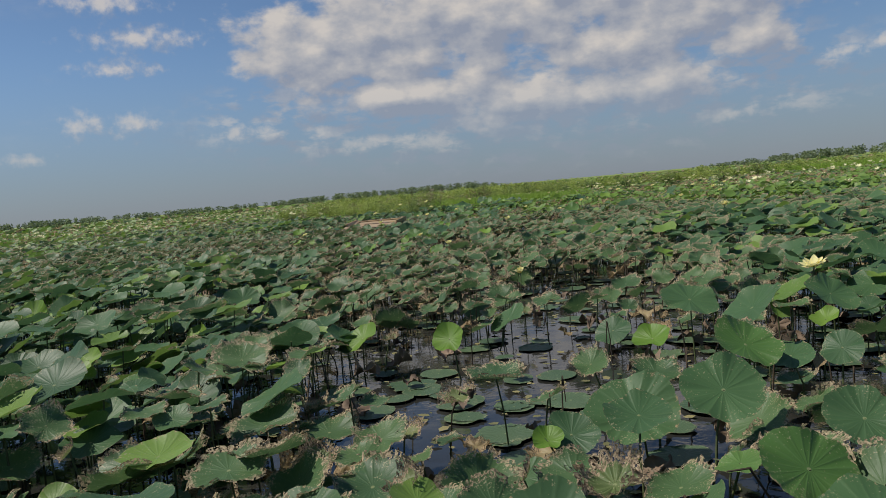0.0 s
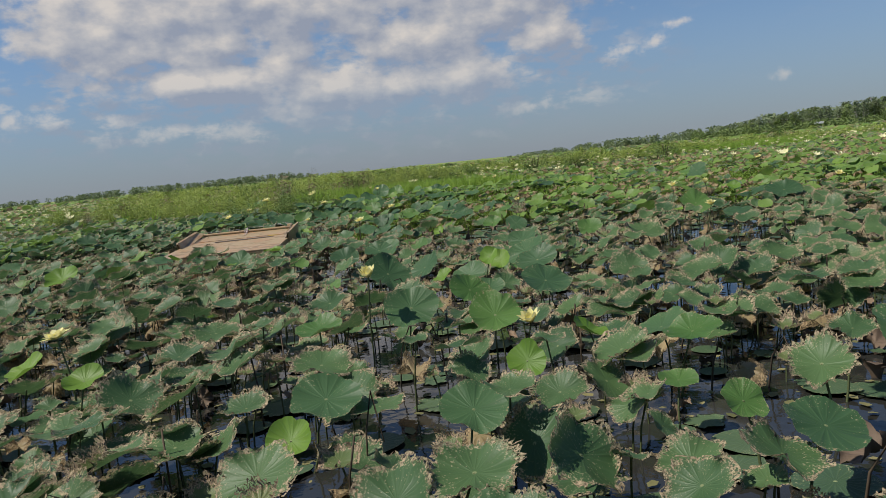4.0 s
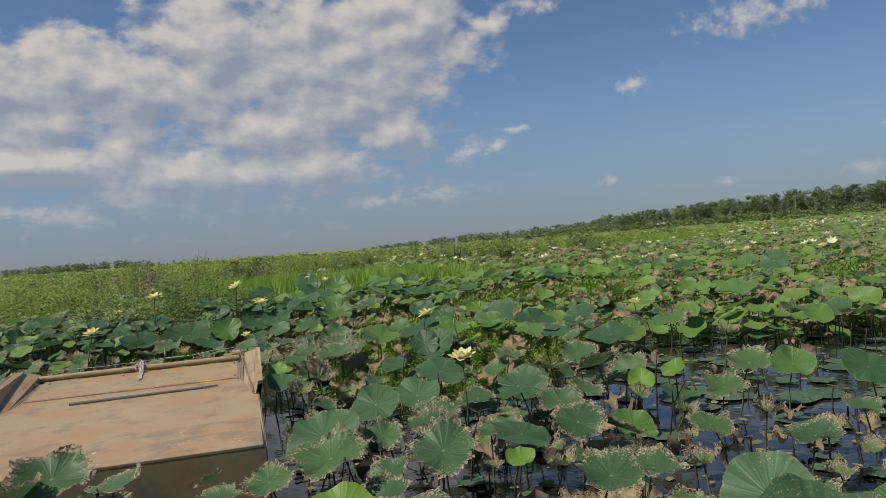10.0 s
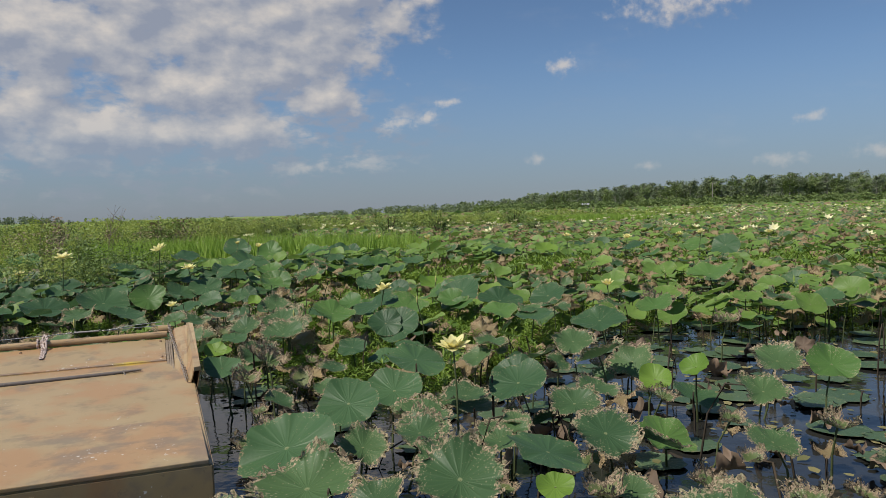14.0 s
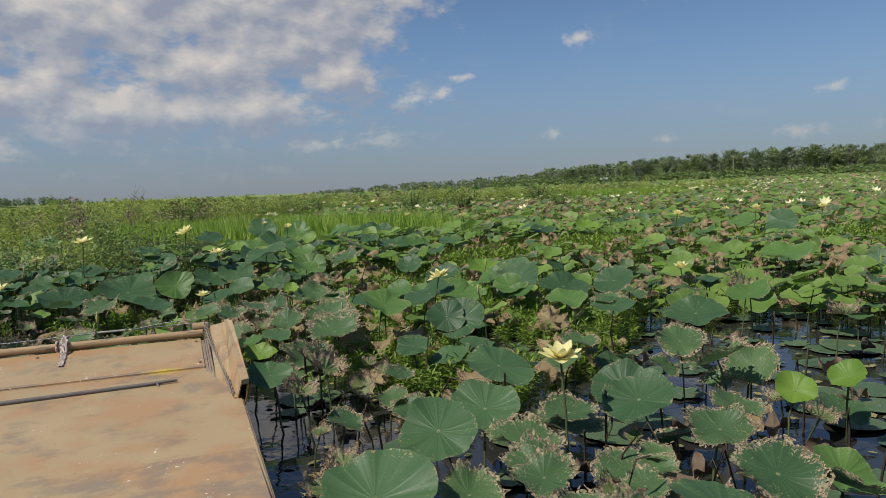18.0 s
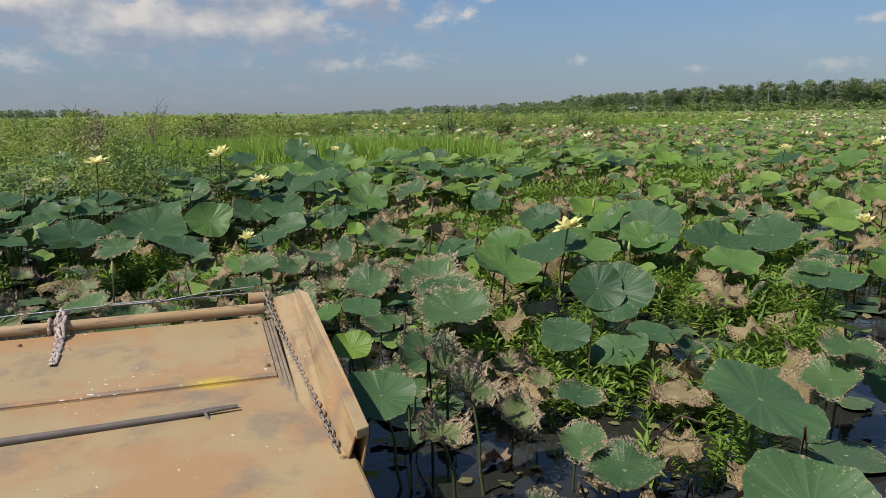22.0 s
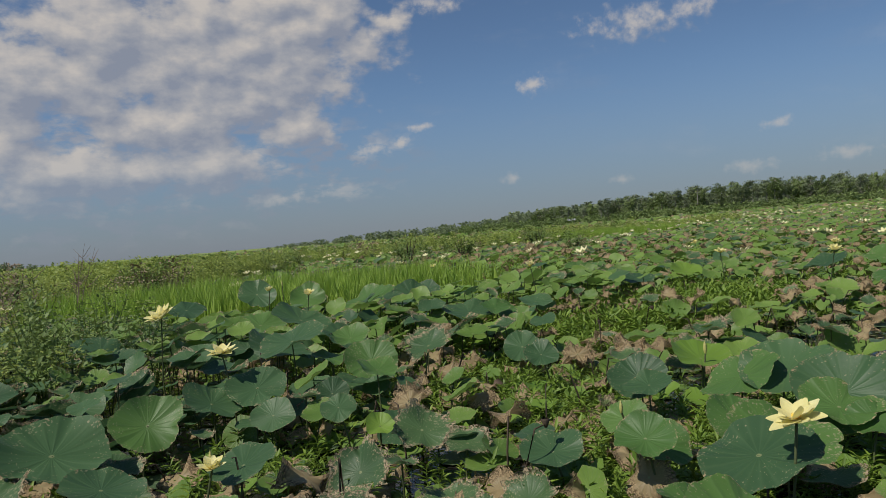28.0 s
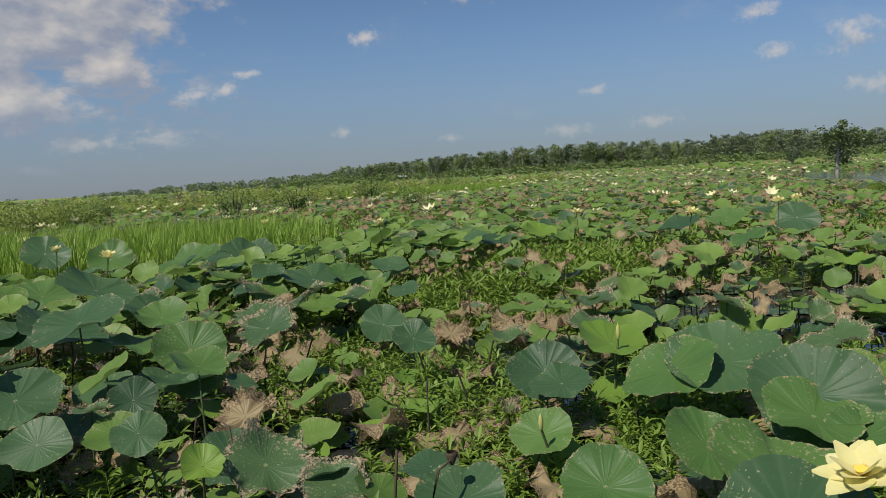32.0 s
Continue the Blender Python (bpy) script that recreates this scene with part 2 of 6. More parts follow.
LEAF_FIELD = {k: leaf_material("lotus_field_" + v[0], *v[1:], False) for k, v in LOOKS.items()}
PAD_SINGLE = leaf_material("lily_pad", (0.035, 0.075, 0.04), (0.085, 0.13, 0.06), (0.15, 0.13, 0.06), 0.98, 0.08, 0.0, True, 0.0)
PAD = leaf_material("floating_pad", (0.035, 0.075, 0.04), (0.085, 0.13, 0.06), (0.15, 0.13, 0.06), 0.98, 0.06, 0.0, False, 0.0)


def plain(name, low, high, rough=0.6, scale=12.0, thin=0.0, single=False, metal=0.0, strength=0.2, spread=0.6):
    m, t = material(name)
    obj = t.add("ShaderNodeTexCoord").outputs["Object"]
    f = t.math("ADD", t.math("MULTIPLY", chance(t, single), spread), t.math("MULTIPLY", t.noise(obj, scale), 1.0 - spread * 0.6))
    finish(t, t.mix(f, low, high), rough, t.noise(obj, scale * 3), strength, thin, metal, spec=0.35)
    return m


STALK = plain("lotus_stalk", (0.035, 0.05, 0.02), (0.10, 0.12, 0.045), 0.6)
DEAD = plain("dead_stalk", (0.02, 0.017, 0.014), (0.09, 0.065, 0.04), 0.8)
TWIG = plain("twig", (0.16, 0.11, 0.08), (0.30, 0.22, 0.17), 0.8)
PETAL = plain("petal", (0.80, 0.72, 0.26), (0.87, 0.82, 0.44), 0.55, 8.0, 0.3, True)
HEART = plain("flower_heart", (0.75, 0.45, 0.05), (0.85, 0.62, 0.1), 0.7)
BUD = plain("bud", (0.35, 0.36, 0.08), (0.6, 0.55, 0.2), 0.6)
FAR_PETAL = plain("far_petal", (0.78, 0.71, 0.34), (0.88, 0.84, 0.54), 0.6, 2.0, 0.2)
WEED = plain("weed_leaf", (0.045, 0.115, 0.014), (0.25, 0.36, 0.05), 0.5, 9.0, 0.3)
GRASS = plain("grass_blade", (0.17, 0.31, 0.03), (0.38, 0.52, 0.085), 0.55, 5.0, 0.38)
SHRUB = plain("shrub_leaf", (0.18, 0.26, 0.05), (0.41, 0.47, 0.12), 0.6, 3.0, 0.35)
SHRUB_DARK = plain("dark_shrub_leaf", (0.085, 0.15, 0.035), (0.20, 0.27, 0.075), 0.6, 3.0, 0.2)
SHRUB_DRY = plain("dry_shrub", (0.16, 0.12, 0.075), (0.32, 0.25, 0.16), 0.8, 3.0)
# crown greens raised pale: the haze of distance is put into the colour
HAZED_CROWN = plain("hazed_tree_crown", (0.085, 0.12, 0.06), (0.26, 0.31, 0.17), 0.7, 0.6, 0.2)
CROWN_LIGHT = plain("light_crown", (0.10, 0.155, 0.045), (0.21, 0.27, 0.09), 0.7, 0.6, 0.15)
BARK = plain("bark", (0.17, 0.15, 0.13), (0.40, 0.37, 0.33), 0.9, 4.0)
WALLPAINT = plain("pale_wall", (0.42, 0.43, 0.43), (0.52, 0.53, 0.53), 0.8)
ROOFING = plain("roofing", (0.22, 0.23, 0.24), (0.34, 0.35, 0.36), 0.7)
ROTTEN = plain("rotten_leaf", (0.05, 0.037, 0.027), (0.24, 0.17, 0.115), 0.75, 8.0)
DRIFT = plain("driftwood", (0.16, 0.12, 0.09), (0.4, 0.34, 0.27), 0.85, 14.0)

LITTER = plain("leaf_litter", (0.06, 0.075, 0.025), (0.24, 0.21, 0.09), 0.8, 10.0, spread=0.9)

WATER, t = material("water")
obj = t.add("ShaderNodeTexCoord").outputs["Object"]
film = t.step(t.noise(obj, 0.9, 6.0, 0.6), 0.5, 0.74)
ripples = t.math("ADD", t.math("MULTIPLY", t.noise(obj, 3.0, 3.0), 0.7), t.math("MULTIPLY", t.noise(obj, 17.0, 2.0), 0.12))
finish(t, t.mix(film, (0.026, 0.026, 0.023), (0.062, 0.06, 0.05)), t.math("ADD", 0.04, t.math("MULTIPLY", film, 0.15)), ripples, 0.14, spec=0.5, distance=0.05)

SOIL, t = material("marsh_soil")
obj = t.add("ShaderNodeTexCoord").outputs["Object"]
n = t.noise(obj, 0.08, 6.0, 0.65)
finish(t, t.ramp(n, [(0.35, (0.13, 0.21, 0.035)), (0.5, (0.20, 0.27, 0.055)), (0.68, (0.26, 0.24, 0.10))]), 0.9, t.noise(obj, 1.5, 6.0), 0.8, distance=0.3)


def paint_material(name, worn, streak=0.0):
    """Old tan boat paint: rust bloom, grey scuffs, pale chips, a yellow smear; worn is how much, streak adds rust runs along."""
    m, t = material(name)
    obj = t.add("ShaderNodeTexCoord").outputs["Object"]
    col = t.mix(t.noise(obj, 1.7, 5.0, 0.6), (0.33, 0.235, 0.115), (0.45, 0.335, 0.185))
    rust = t.step(t.noise(t.vec("ADD", obj, (5.0, 2.0, 0.0)).outputs[0], 3.0, 5.0, 0.6), 0.56 - worn * 0.15, 0.72 - worn * 0.13)
    col = t.mix(t.math("MULTIPLY", rust, 0.75), col, (0.40, 0.225, 0.105))
    scuff = t.step(t.noise(t.vec("ADD", obj, (9.0, 4.0, 1.0)).outputs[0], 3.8, 6.0, 0.62), 0.60 - worn * 0.13, 0.80 - worn * 0.13)
    col = t.mix(t.math("MULTIPLY", scuff, 0.68), col, (0.19, 0.16, 0.13))
    if streak:
        runs = t.step(t.noise(t.vec("MULTIPLY", obj, (26.0, 2.2, 6.0)).outputs[0], 1.0, 4.0, 0.6), 0.45, 0.68)
        col = t.mix(t.math("MULTIPLY", runs, streak), col, t.mix(t.noise(obj, 9.0), (0.36, 0.17, 0.05), (0.17, 0.10, 0.06)))
    grime = t.step(t.noise(obj, 38.0, 3.0, 0.6), 0.64, 0.74)
    col = t.mix(t.math("MULTIPLY", grime, 0.4), col, (0.13, 0.10, 0.075))
    chip = t.step(t.math("ADD", t.noise(obj, 42.0, 2.0, 0.5), t.math("MULTIPLY", t.noise(obj, 3.2, 3.0), 0.6)), 1.13 - worn * 0.07, 1.15 - worn * 0.07)
    col = t.mix(chip, col, (0.70, 0.68, 0.63))
    smear = t.step(t.vec("LENGTH", t.vec("MULTIPLY_ADD", obj, (7.0, 16.0, 0.0), (-0.1, -41.2, 0.0)).outputs[0]).outputs["Value"], 1.2, 0.3)
    col = t.mix(t.math("MULTIPLY", smear, t.noise(obj, 18.0)), col, (0.62, 0.46, 0.04))
    finish(t, col, t.math("ADD", 0.42, t.math("MULTIPLY", scuff, 0.25)), t.noise(obj, 6.0, 5.0), 0.12, spec=0.4, distance=0.01)
    return m


DECK_PAINT = paint_material("stained_deck_paint", 1.35)
CHIPPED = paint_material("chipped_paint", 2.0)
STREAKED = paint_material("rust_streaked_paint", 0.7, 0.75)
PAINT = paint_material("tan_boat_paint", 0.85)
STEEL = plain("galvanised_steel", (0.22, 0.20, 0.18), (0.42, 0.39, 0.35), 0.45, 40.0, metal=0.75)
RUSTY = plain("rusty_steel", (0.17, 0.10, 0.06), (0.30, 0.21, 0.14), 0.7, 30.0, metal=0.3)
WORN = plain("worn_paint", (0.10, 0.075, 0.055), (0.40, 0.32, 0.23), 0.6, 16.0, spread=0.05)
CHAIN = plain("weathered_chain", (0.16, 0.125, 0.10), (0.36, 0.31, 0.26), 0.55, 40.0, metal=0.45)
PIPE, t = material("scraped_pipe")
obj = t.add("ShaderNodeTexCoord").outputs["Object"]
along = t.vec("MULTIPLY", obj, (1.0, 5.0, 5.0)).outputs[0]
scrape = t.step(t.noise(along, 7.0, 5.0, 0.65), 0.5, 0.66)
bloom = t.mix(t.noise(obj, 4.0, 3.0), (0.40, 0.24, 0.11), (0.52, 0.39, 0.22))
finish(t, t.mix(t.math("MULTIPLY", scrape, 0.75), bloom, (0.13, 0.085, 0.055)), t.math("ADD", 0.27, t.math("MULTIPLY", scrape, 0.3)), t.noise(obj, 30.0), 0.1, spec=0.6)
ROPE = plain("rope", (0.27, 0.19, 0.16), (0.70, 0.58, 0.52), 0.9, 45.0, strength=0.8)
CABLE = plain("wire_cable", (0.25, 0.25, 0.24), (0.4, 0.4, 0.38), 0.4, 40.0, metal=0.7)
DARKPOLE = plain("weathered_pole", (0.06, 0.05, 0.045), (0.2, 0.17, 0.15), 0.6, 20.0)

# ---- mesh helpers ----
rng = np.random.default_rng(11)


def to_mesh(name, verts, tris, mat, uv=None, smooth=True):
    """A mesh from arrays of places and triangles."""
    verts, tris = np.asarray(verts, float), np.asarray(tris, np.int32)
    me = bpy.data.meshes.new(name)
    me.vertices.add(len(verts))
    me.vertices.foreach_set("co", verts.ravel())
    me.loops.add(tris.size)
    me.loops.foreach_set("vertex_index", tris.ravel())
    me.polygons.add(len(tris))
    me.polygons.foreach_set("loop_start", np.arange(0, tris.size, 3))
    if uv is not None:
        layer = me.uv_layers.new(name="UVMap")
        layer.data.foreach_set("uv", np.asarray(uv)[tris.ravel()].ravel())
    me.materials.append(mat)
    me.update(calc_edges=True)
    me.validate()
    if smooth:
        me.polygons.foreach_set("use_smooth", np.ones(len(tris), bool))
    return me


def bm_mesh(name, bm, mat, smooth=False):
    me = bpy.data.meshes.new(name)
    bmesh.ops.recalc_face_normals(bm, faces=bm.faces)
    bm.to_mesh(me)
    bm.free()
    me.materials.append(mat)
    if smooth:
        me.polygons.foreach_set("use_smooth", np.ones(len(me.polygons), bool))
    return me


def put(name, me, parent=None, m=None, label=""):
    ob = new(name, me)
    if parent is not None:
        ob.parent = parent
    if m is not None:
        ob.matrix_basis = m
    return tagged(ob, label)


def tube(points, radii, sides=6):
    """Places and triangles of a tapering tube along points."""
    pts = np.asarray(points, float)
    V, T = [], []
    for i, (p, r) in enumerate(zip(pts, radii)):
        d = pts[min(i + 1, len(pts) - 1)] - pts[max(i - 1, 0)]
        d = d / (np.linalg.norm(d) + 1e-9)
        a = np.cross(d, (0.3, 0.9, 0.1) if abs(d[2]) > 0.8 else (0, 0, 1))
        a /= np.linalg.norm(a)
        b = np.cross(d, a)
        for j in range(sides):
            u = math.tau * j / sides
            V.append(p + r * (a * math.cos(u) + b * math.sin(u)))
    for i in range(len(pts) - 1):
        for j in range(sides):
            k, l = i * sides + j, i * sides + (j + 1) % sides
            T += [(k, l, l + sides), (k, l + sides, k + sides)]
    return np.array(V), np.array(T)


def join(pieces):
    V, T, n = [], [], 0
    for v, t in pieces:
        V.append(v)
        T.append(np.asarray(t) + n)
        n += len(v)
    return np.concatenate(V), np.concatenate(T)


def spread(template, spots, scales, turns, tilts=None, facing=None, stretch=None):
    """Copies of a template (places, triangles) at many spots, joined."""
    v, t = template
    k, n = len(spots), len(v)
    s = np.asarray(scales, float).reshape(k, 1, 1) * np.ones((1, 1, 3))
    if stretch is not None:
        s[:, :, 2] *= np.asarray(stretch).reshape(k, 1)
    p = v[None] * s
    c, sn = np.cos(turns)[:, None], np.sin(turns)[:, None]
    x, y, z = p[:, :, 0] * c - p[:, :, 1] * sn, p[:, :, 0] * sn + p[:, :, 1] * c, p[:, :, 2]
    if tilts is not None:
        ct, st = np.cos(tilts)[:, None], np.sin(tilts)[:, None]
        fx, fy = np.cos(facing)[:, None], np.sin(facing)[:, None]
        along, side = x * fx + y * fy, -x * fy + y * fx
        along, z = along * ct + z * st, z * ct - along * st
        x, y = along * fx - side * fy, along * fy + side * fx
    out = np.stack([x, y, z], 2) + np.asarray(spots, float)[:, None, :]
    tris = t[None] + (np.arange(k) * n)[:, None, None]
    return out.reshape(-1, 3), tris.reshape(-1, 3)


def rough_noise(x, y, size, seed):
    """Smooth noise from 0 to 1 over the plan."""
    g = np.random.default_rng(seed).random((64, 64))
    u, v = np.asarray(x) / size + 1000, np.asarray(y) / size + 1000
    i, j = np.floor(u).astype(int), np.floor(v).astype(int)
    a, b = u - i, v - j
    a, b = a * a * (3 - 2 * a), b * b * (3 - 2 * b)
    q = lambda m, n: g[m % 64, n % 64]
    return (q(i, j) * (1 - a) + q(i + 1, j) * a) * (1 - b) + (q(i, j + 1) * (1 - a) + q(i + 1, j + 1) * a) * b


# ---- the water, the land ----
size = 4000
tagged(put("water", to_mesh("water", [(-size, -size, 0), (size, -size, 0), (size, size, 0), (-size, size, 0)], [(0, 1, 2), (0, 2, 3)], WATER, smooth=False)),
       "dark still swamp water between the plants", "water", kind="structure")


def mound(name, cx, cy, rx, ry, top, label):
    V, T = [(cx, cy, top)], []
    rings, seg = 5, 40
    for i in range(1, rings + 1):
        for j in range(seg):
            u, f = math.tau * j / seg, i / rings
            wob = 1 + 0.16 * math.sin(3 * u + cx) + 0.09 * math.sin(7 * u + cy)
            V.append((cx + rx * f * wob * math.cos(u), cy + ry * f * wob * math.sin(u), top * (1 - f ** 3) - 0.06 * (i == rings)))
    for j in range(seg):
        T.append((0, 1 + j, 1 + (j + 1) % seg))
        for i in range(rings - 1):
            a, b = 1 + i * seg + j, 1 + i * seg + (j + 1) % seg
            T += [(a, a + seg, b + seg), (a, b + seg, b)]
    return tagged(put(name, to_mesh(name, V, T, SOIL)), label, "bank", kind="structure")


BANKS = [(-21, 44, 11, 21), (-4, 66, 16, 13), (-40, 78, 22, 22), (14, 81, 14, 9), (-15.5, 28.5, 4.5, 6.5), (84, 114, 46, 11)]
for i, (cx, cy, rx, ry) in enumerate(BANKS):
    mound("bank", cx, cy, rx, ry, 0.22, "low marshy bank under green shrubs")

V, T = [], []
radii = [190, 230, 300, 420, 700, 1300, 2600]
for i, r in enumerate(radii):
    for j in range(96):
        u = math.tau * j / 96
        f = r + (26 * math.sin(5 * u) + 17 * math.sin(11 * u + 1)) * (i == 0)
        V.append((f * math.sin(u), 10 + f * math.cos(u), -0.05 if i == 0 else 0.35))
for i in range(len(radii) - 1):
    for j in range(96):
        a, b = i * 96 + j, i * 96 + (j + 1) % 96
        T += [(a, a + 96, b + 96), (a, b + 96, b)]
tagged(put("marsh_land", to_mesh("marsh_land", V, T, SOIL)), "flat green and tan marsh reaching the horizon", "marsh", kind="structure")

# ---- lotus blades and flowers ----
def blade(kind, seed, rings=(0.16, 0.42, 0.68, 0.88, 1.0), seg=84):
    """One lotus blade of radius 1: a shallow, wavy disc, or worn, ragged, folded or cupped."""
    r = np.random.default_rng(seed)
    cup = {DARK: 0.10, MID: 0.14, YOUNG: 0.24, CHEWED: 0.16, DRY: -0.1, CUPPED: 0.36}[kind] + r.uniform(-0.08, 0.08) * (5 if kind == DRY else 1)
    wave = {DARK: 0.07, MID: 0.08, YOUNG: 0.09, CHEWED: 0.12, DRY: 0.24, CUPPED: 0.16}[kind]
    jag = {DARK: 0.02, MID: 0.025, YOUNG: 0.02, CHEWED: 0.13, DRY: 0.13, CUPPED: 0.22}[kind]
    p = r.uniform(0, math.tau, 6)
    fold = r.uniform(0.0, 0.22) if kind != CUPPED else 0.0
    notch = r.uniform(0, math.tau)
    V, UV, T = [(0, 0, 0)], [(0.5, 0.5)], []
    rim = 1 + jag * r.uniform(-1, 0.6, seg)
    lift = r.uniform(-1, 1, seg)
    bite = r.uniform(0, math.tau, 5)
    pleats = 13
    for i, f in enumerate(rings):
        for j in range(seg):
            u = math.tau * j / seg
            last = f == rings[-1]
            wide = f * (1 + 0.05 * math.sin(2 * u + p[0]) + 0.035 * math.sin(3 * u + p[1]) + 0.025 * math.sin(5 * u + p[4]))
            if last:
                wide *= rim[j]
            elif f > 0.85 and jag > 0.1:
                wide *= 0.5 + 0.5 * rim[j]
            if f > 0.8:
                gap = abs((u - notch + math.pi) % math.tau - math.pi)
                wide *= 1 - 0.12 * max(0, 1 - gap / 0.25)
            z = cup * f * f + wave * f ** 2.2 * (math.sin(3 * u + p[2]) + 0.6 * math.sin(5 * u + p[3])) + (0.5 * jag * lift[j] if last else 0)
            z += 0.022 * f * f * math.sin(9 * u + p[1]) + 0.008 * f * math.sin(16 * u + 2 * p[0])
            z += fold * f * f * (abs(math.cos(u - p[5])) - 0.4)
            if last and kind in (CHEWED, CUPPED, DRY):
                wide *= 1 - 0.16 * sum(max(0.0, 1 - abs((u - q + math.pi) % math.tau - math.pi) / 0.2) for q in bite)
            if kind == CUPPED:
                wide *= 1 - 0.28 * f
                z += 0.06 * f * math.sin(pleats * u)
            if kind == DRY:
                z += 0.05 * f * math.sin(17 * u) + 0.11 * f * math.sin(7 * u + p[0]) + 0.10 * f * f * math.sin(4 * u + p[5])
                wide *= 1 - 0.16 * f * abs(math.sin(2.5 * u + p[3]))
            V.append((wide * math.cos(u), wide * math.sin(u), z))
            UV.append((0.5 + 0.5 * f * math.cos(u), 0.5 + 0.5 * f * math.sin(u)))
    for j in range(seg):
        k = (j + 1) % seg
        T.append((0, 1 + j, 1 + k))
        for i in range(len(rings) - 1):
            a, b = 1 + i * seg + j, 1 + i * seg + k
            T += [(a, a + seg, b + seg), (a, b + seg, b)]
    return np.array(V, float), np.array(T), np.array(UV)


BLADES = {k: [to_mesh("blade", *blade(k, 40 * k + i)[:2], LEAF[k], blade(k, 40 * k + i)[2]) for i in range(7)] for k in LOOKS}
STALKS = []
for i in range(5):
    bx, by = rng.uniform(-0.07, 0.07, 2)
    v, t_ = tube([(bx * 1.6, by * 1.6, -0.15), (bx, by, 0.2), (bx * 0.9, by * 0.8, 0.55), (bx * 0.3, by * 0.3, 0.85), (0, 0, 1.0)], (0.008, 0.007, 0.006, 0.006, 0.006))
    STALKS.append(to_mesh("stalk", v, t_, STALK))
WORDS = {DARK: "broad dark blue-green lotus leaf standing over the water", MID: "wavy mid-green lotus leaf on a thin stalk",
         YOUNG: "bright yellow-green young lotus leaf on a stalk", CHEWED: "green lotus leaf with a ragged brown chewed rim",
         DRY: "withered pinkish brown lotus leaf hanging over the water", CUPPED: "half-dried lotus leaf cupped upwards with frayed brown edges"}
HELD = []      # places already taken by single plants: x, y, radius


def lotus(x, y, z, r, kind, tilt, face):
    """One lotus leaf on its stalk; tilt leans it towards the compass angle face (degrees from +x)."""
    root = new("lotus_plant")
    root.matrix_basis = pose(x, y, 0)
    a = radians(face)
    tilt = tilt * 1.25 + 4
    lean = Matrix.Rotation(radians(tilt), 4, Vector((-math.sin(a), math.cos(a), 0)))
    m = Matrix.Translation((0, 0, z)) @ lean @ Matrix.Rotation(rng.uniform(0, math.tau), 4, "Z") @ Matrix.Diagonal((r, r, r, 1))
    put("blade", BLADES[kind][int(rng.integers(7))], root, m)
    put("stalk", STALKS[int(rng.integers(5))], root, Matrix.Rotation(rng.uniform(0, math.tau), 4, "Z") @ Matrix.Diagonal((1, 1, z, 1)))
    tagged(root, WORDS[kind], "lotus plant", "lotus leaves")
    HELD.append((x, y, r))


def petal_mesh(narrow, bend):
    V, T = [], []
    for i in range(6):
        f = i / 5
        half = narrow * math.sin(math.pi * min(0.97, 0.12 + 0.86 * f)) ** 0.8
        for j in range(5):
            s = (j - 2) / 2
            V.append((f, s * half, bend * f * f + 0.22 * half * s * s))
    for i in range(5):
        for j in range(4):
            a = i * 5 + j
            T += [(a, a + 5, a + 6), (a, a + 6, a + 1)]
    return to_mesh("petal", V, T, PETAL)


PETALS = [petal_mesh(0.30, 0.12), petal_mesh(0.26, 0.22), petal_mesh(0.33, 0.02)]
v, t_ = join([tube([(0, 0, 0), (0, 0, 0.10), (0, 0, 0.16)], (0.04, 0.10, 0.13), 10), tube([(0, 0, 0.16), (0, 0, 0.161)], (0.13, 0.001), 10)])
SEED_CUP = to_mesh("seed_cup", v, t_, HEART)
v, t_ = join([tube([(0.05 * math.cos(u), 0.05 * math.sin(u), 0), (0.2 * math.cos(u), 0.2 * math.sin(u), 0.13 + 0.03 * math.sin(5 * u))], (0.008, 0.012), 4)
              for u in np.arange(0, math.tau, 0.24)])
STAMENS = to_mesh("stamens", v, t_, HEART)
v, t_ = tube([(0, 0, -0.12), (0, 0, 0.0), (0, 0, 0.35), (0, 0, 0.7), (0, 0, 1.0)], (0.02, 0.2, 0.33, 0.22, 0.01), 10)
BUDS = to_mesh("bud", v, t_, BUD)


def flower(x, y, z, r=0.11, spread_out=0.35, tilt=12):
    """An open pale-yellow lotus flower with its single petals on a stalk."""
    root = new("lotus_flower")
    root.matrix_basis = pose(x, y, 0)
    a = radians(rng.normal(-35, 30))
    head = Matrix.Translation((0, 0, z)) @ Matrix.Rotation(radians(tilt), 4, Vector((math.cos(a), math.sin(a), 0)))
    for ring, (count, rise, long) in enumerate(((8, spread_out, 1.0), (6, spread_out + 0.45, 0.85))):
        for i in range(count):
            u = math.tau * (i + 0.5 * ring + rng.uniform(-0.15, 0.15)) / count
            m = head @ Matrix.Rotation(u, 4, "Z") @ Matrix.Rotation(-rise + rng.uniform(-0.16, 0.16), 4, "Y") @ Matrix.Diagonal((r * long, r * long, r * long, 1))
            put("petal", PETALS[int(rng.integers(3))], root, m)
    scale = Matrix.Diagonal((r, r, r, 1))
    cup = put("seed_cup", SEED_CUP, root, head @ scale, "golden yellow seed cup")
    put("stamens", STAMENS, cup, None, "ring of yellow stamens")
    put("stalk", STALKS[int(rng.integers(5))], root, Matrix.Diagonal((1, 1, z, 1)))
    HELD.append((x, y, 0.12))
    return tagged(root, "open pale yellow lotus flower on a tall green stalk", "lotus flower", "lotus flowers")


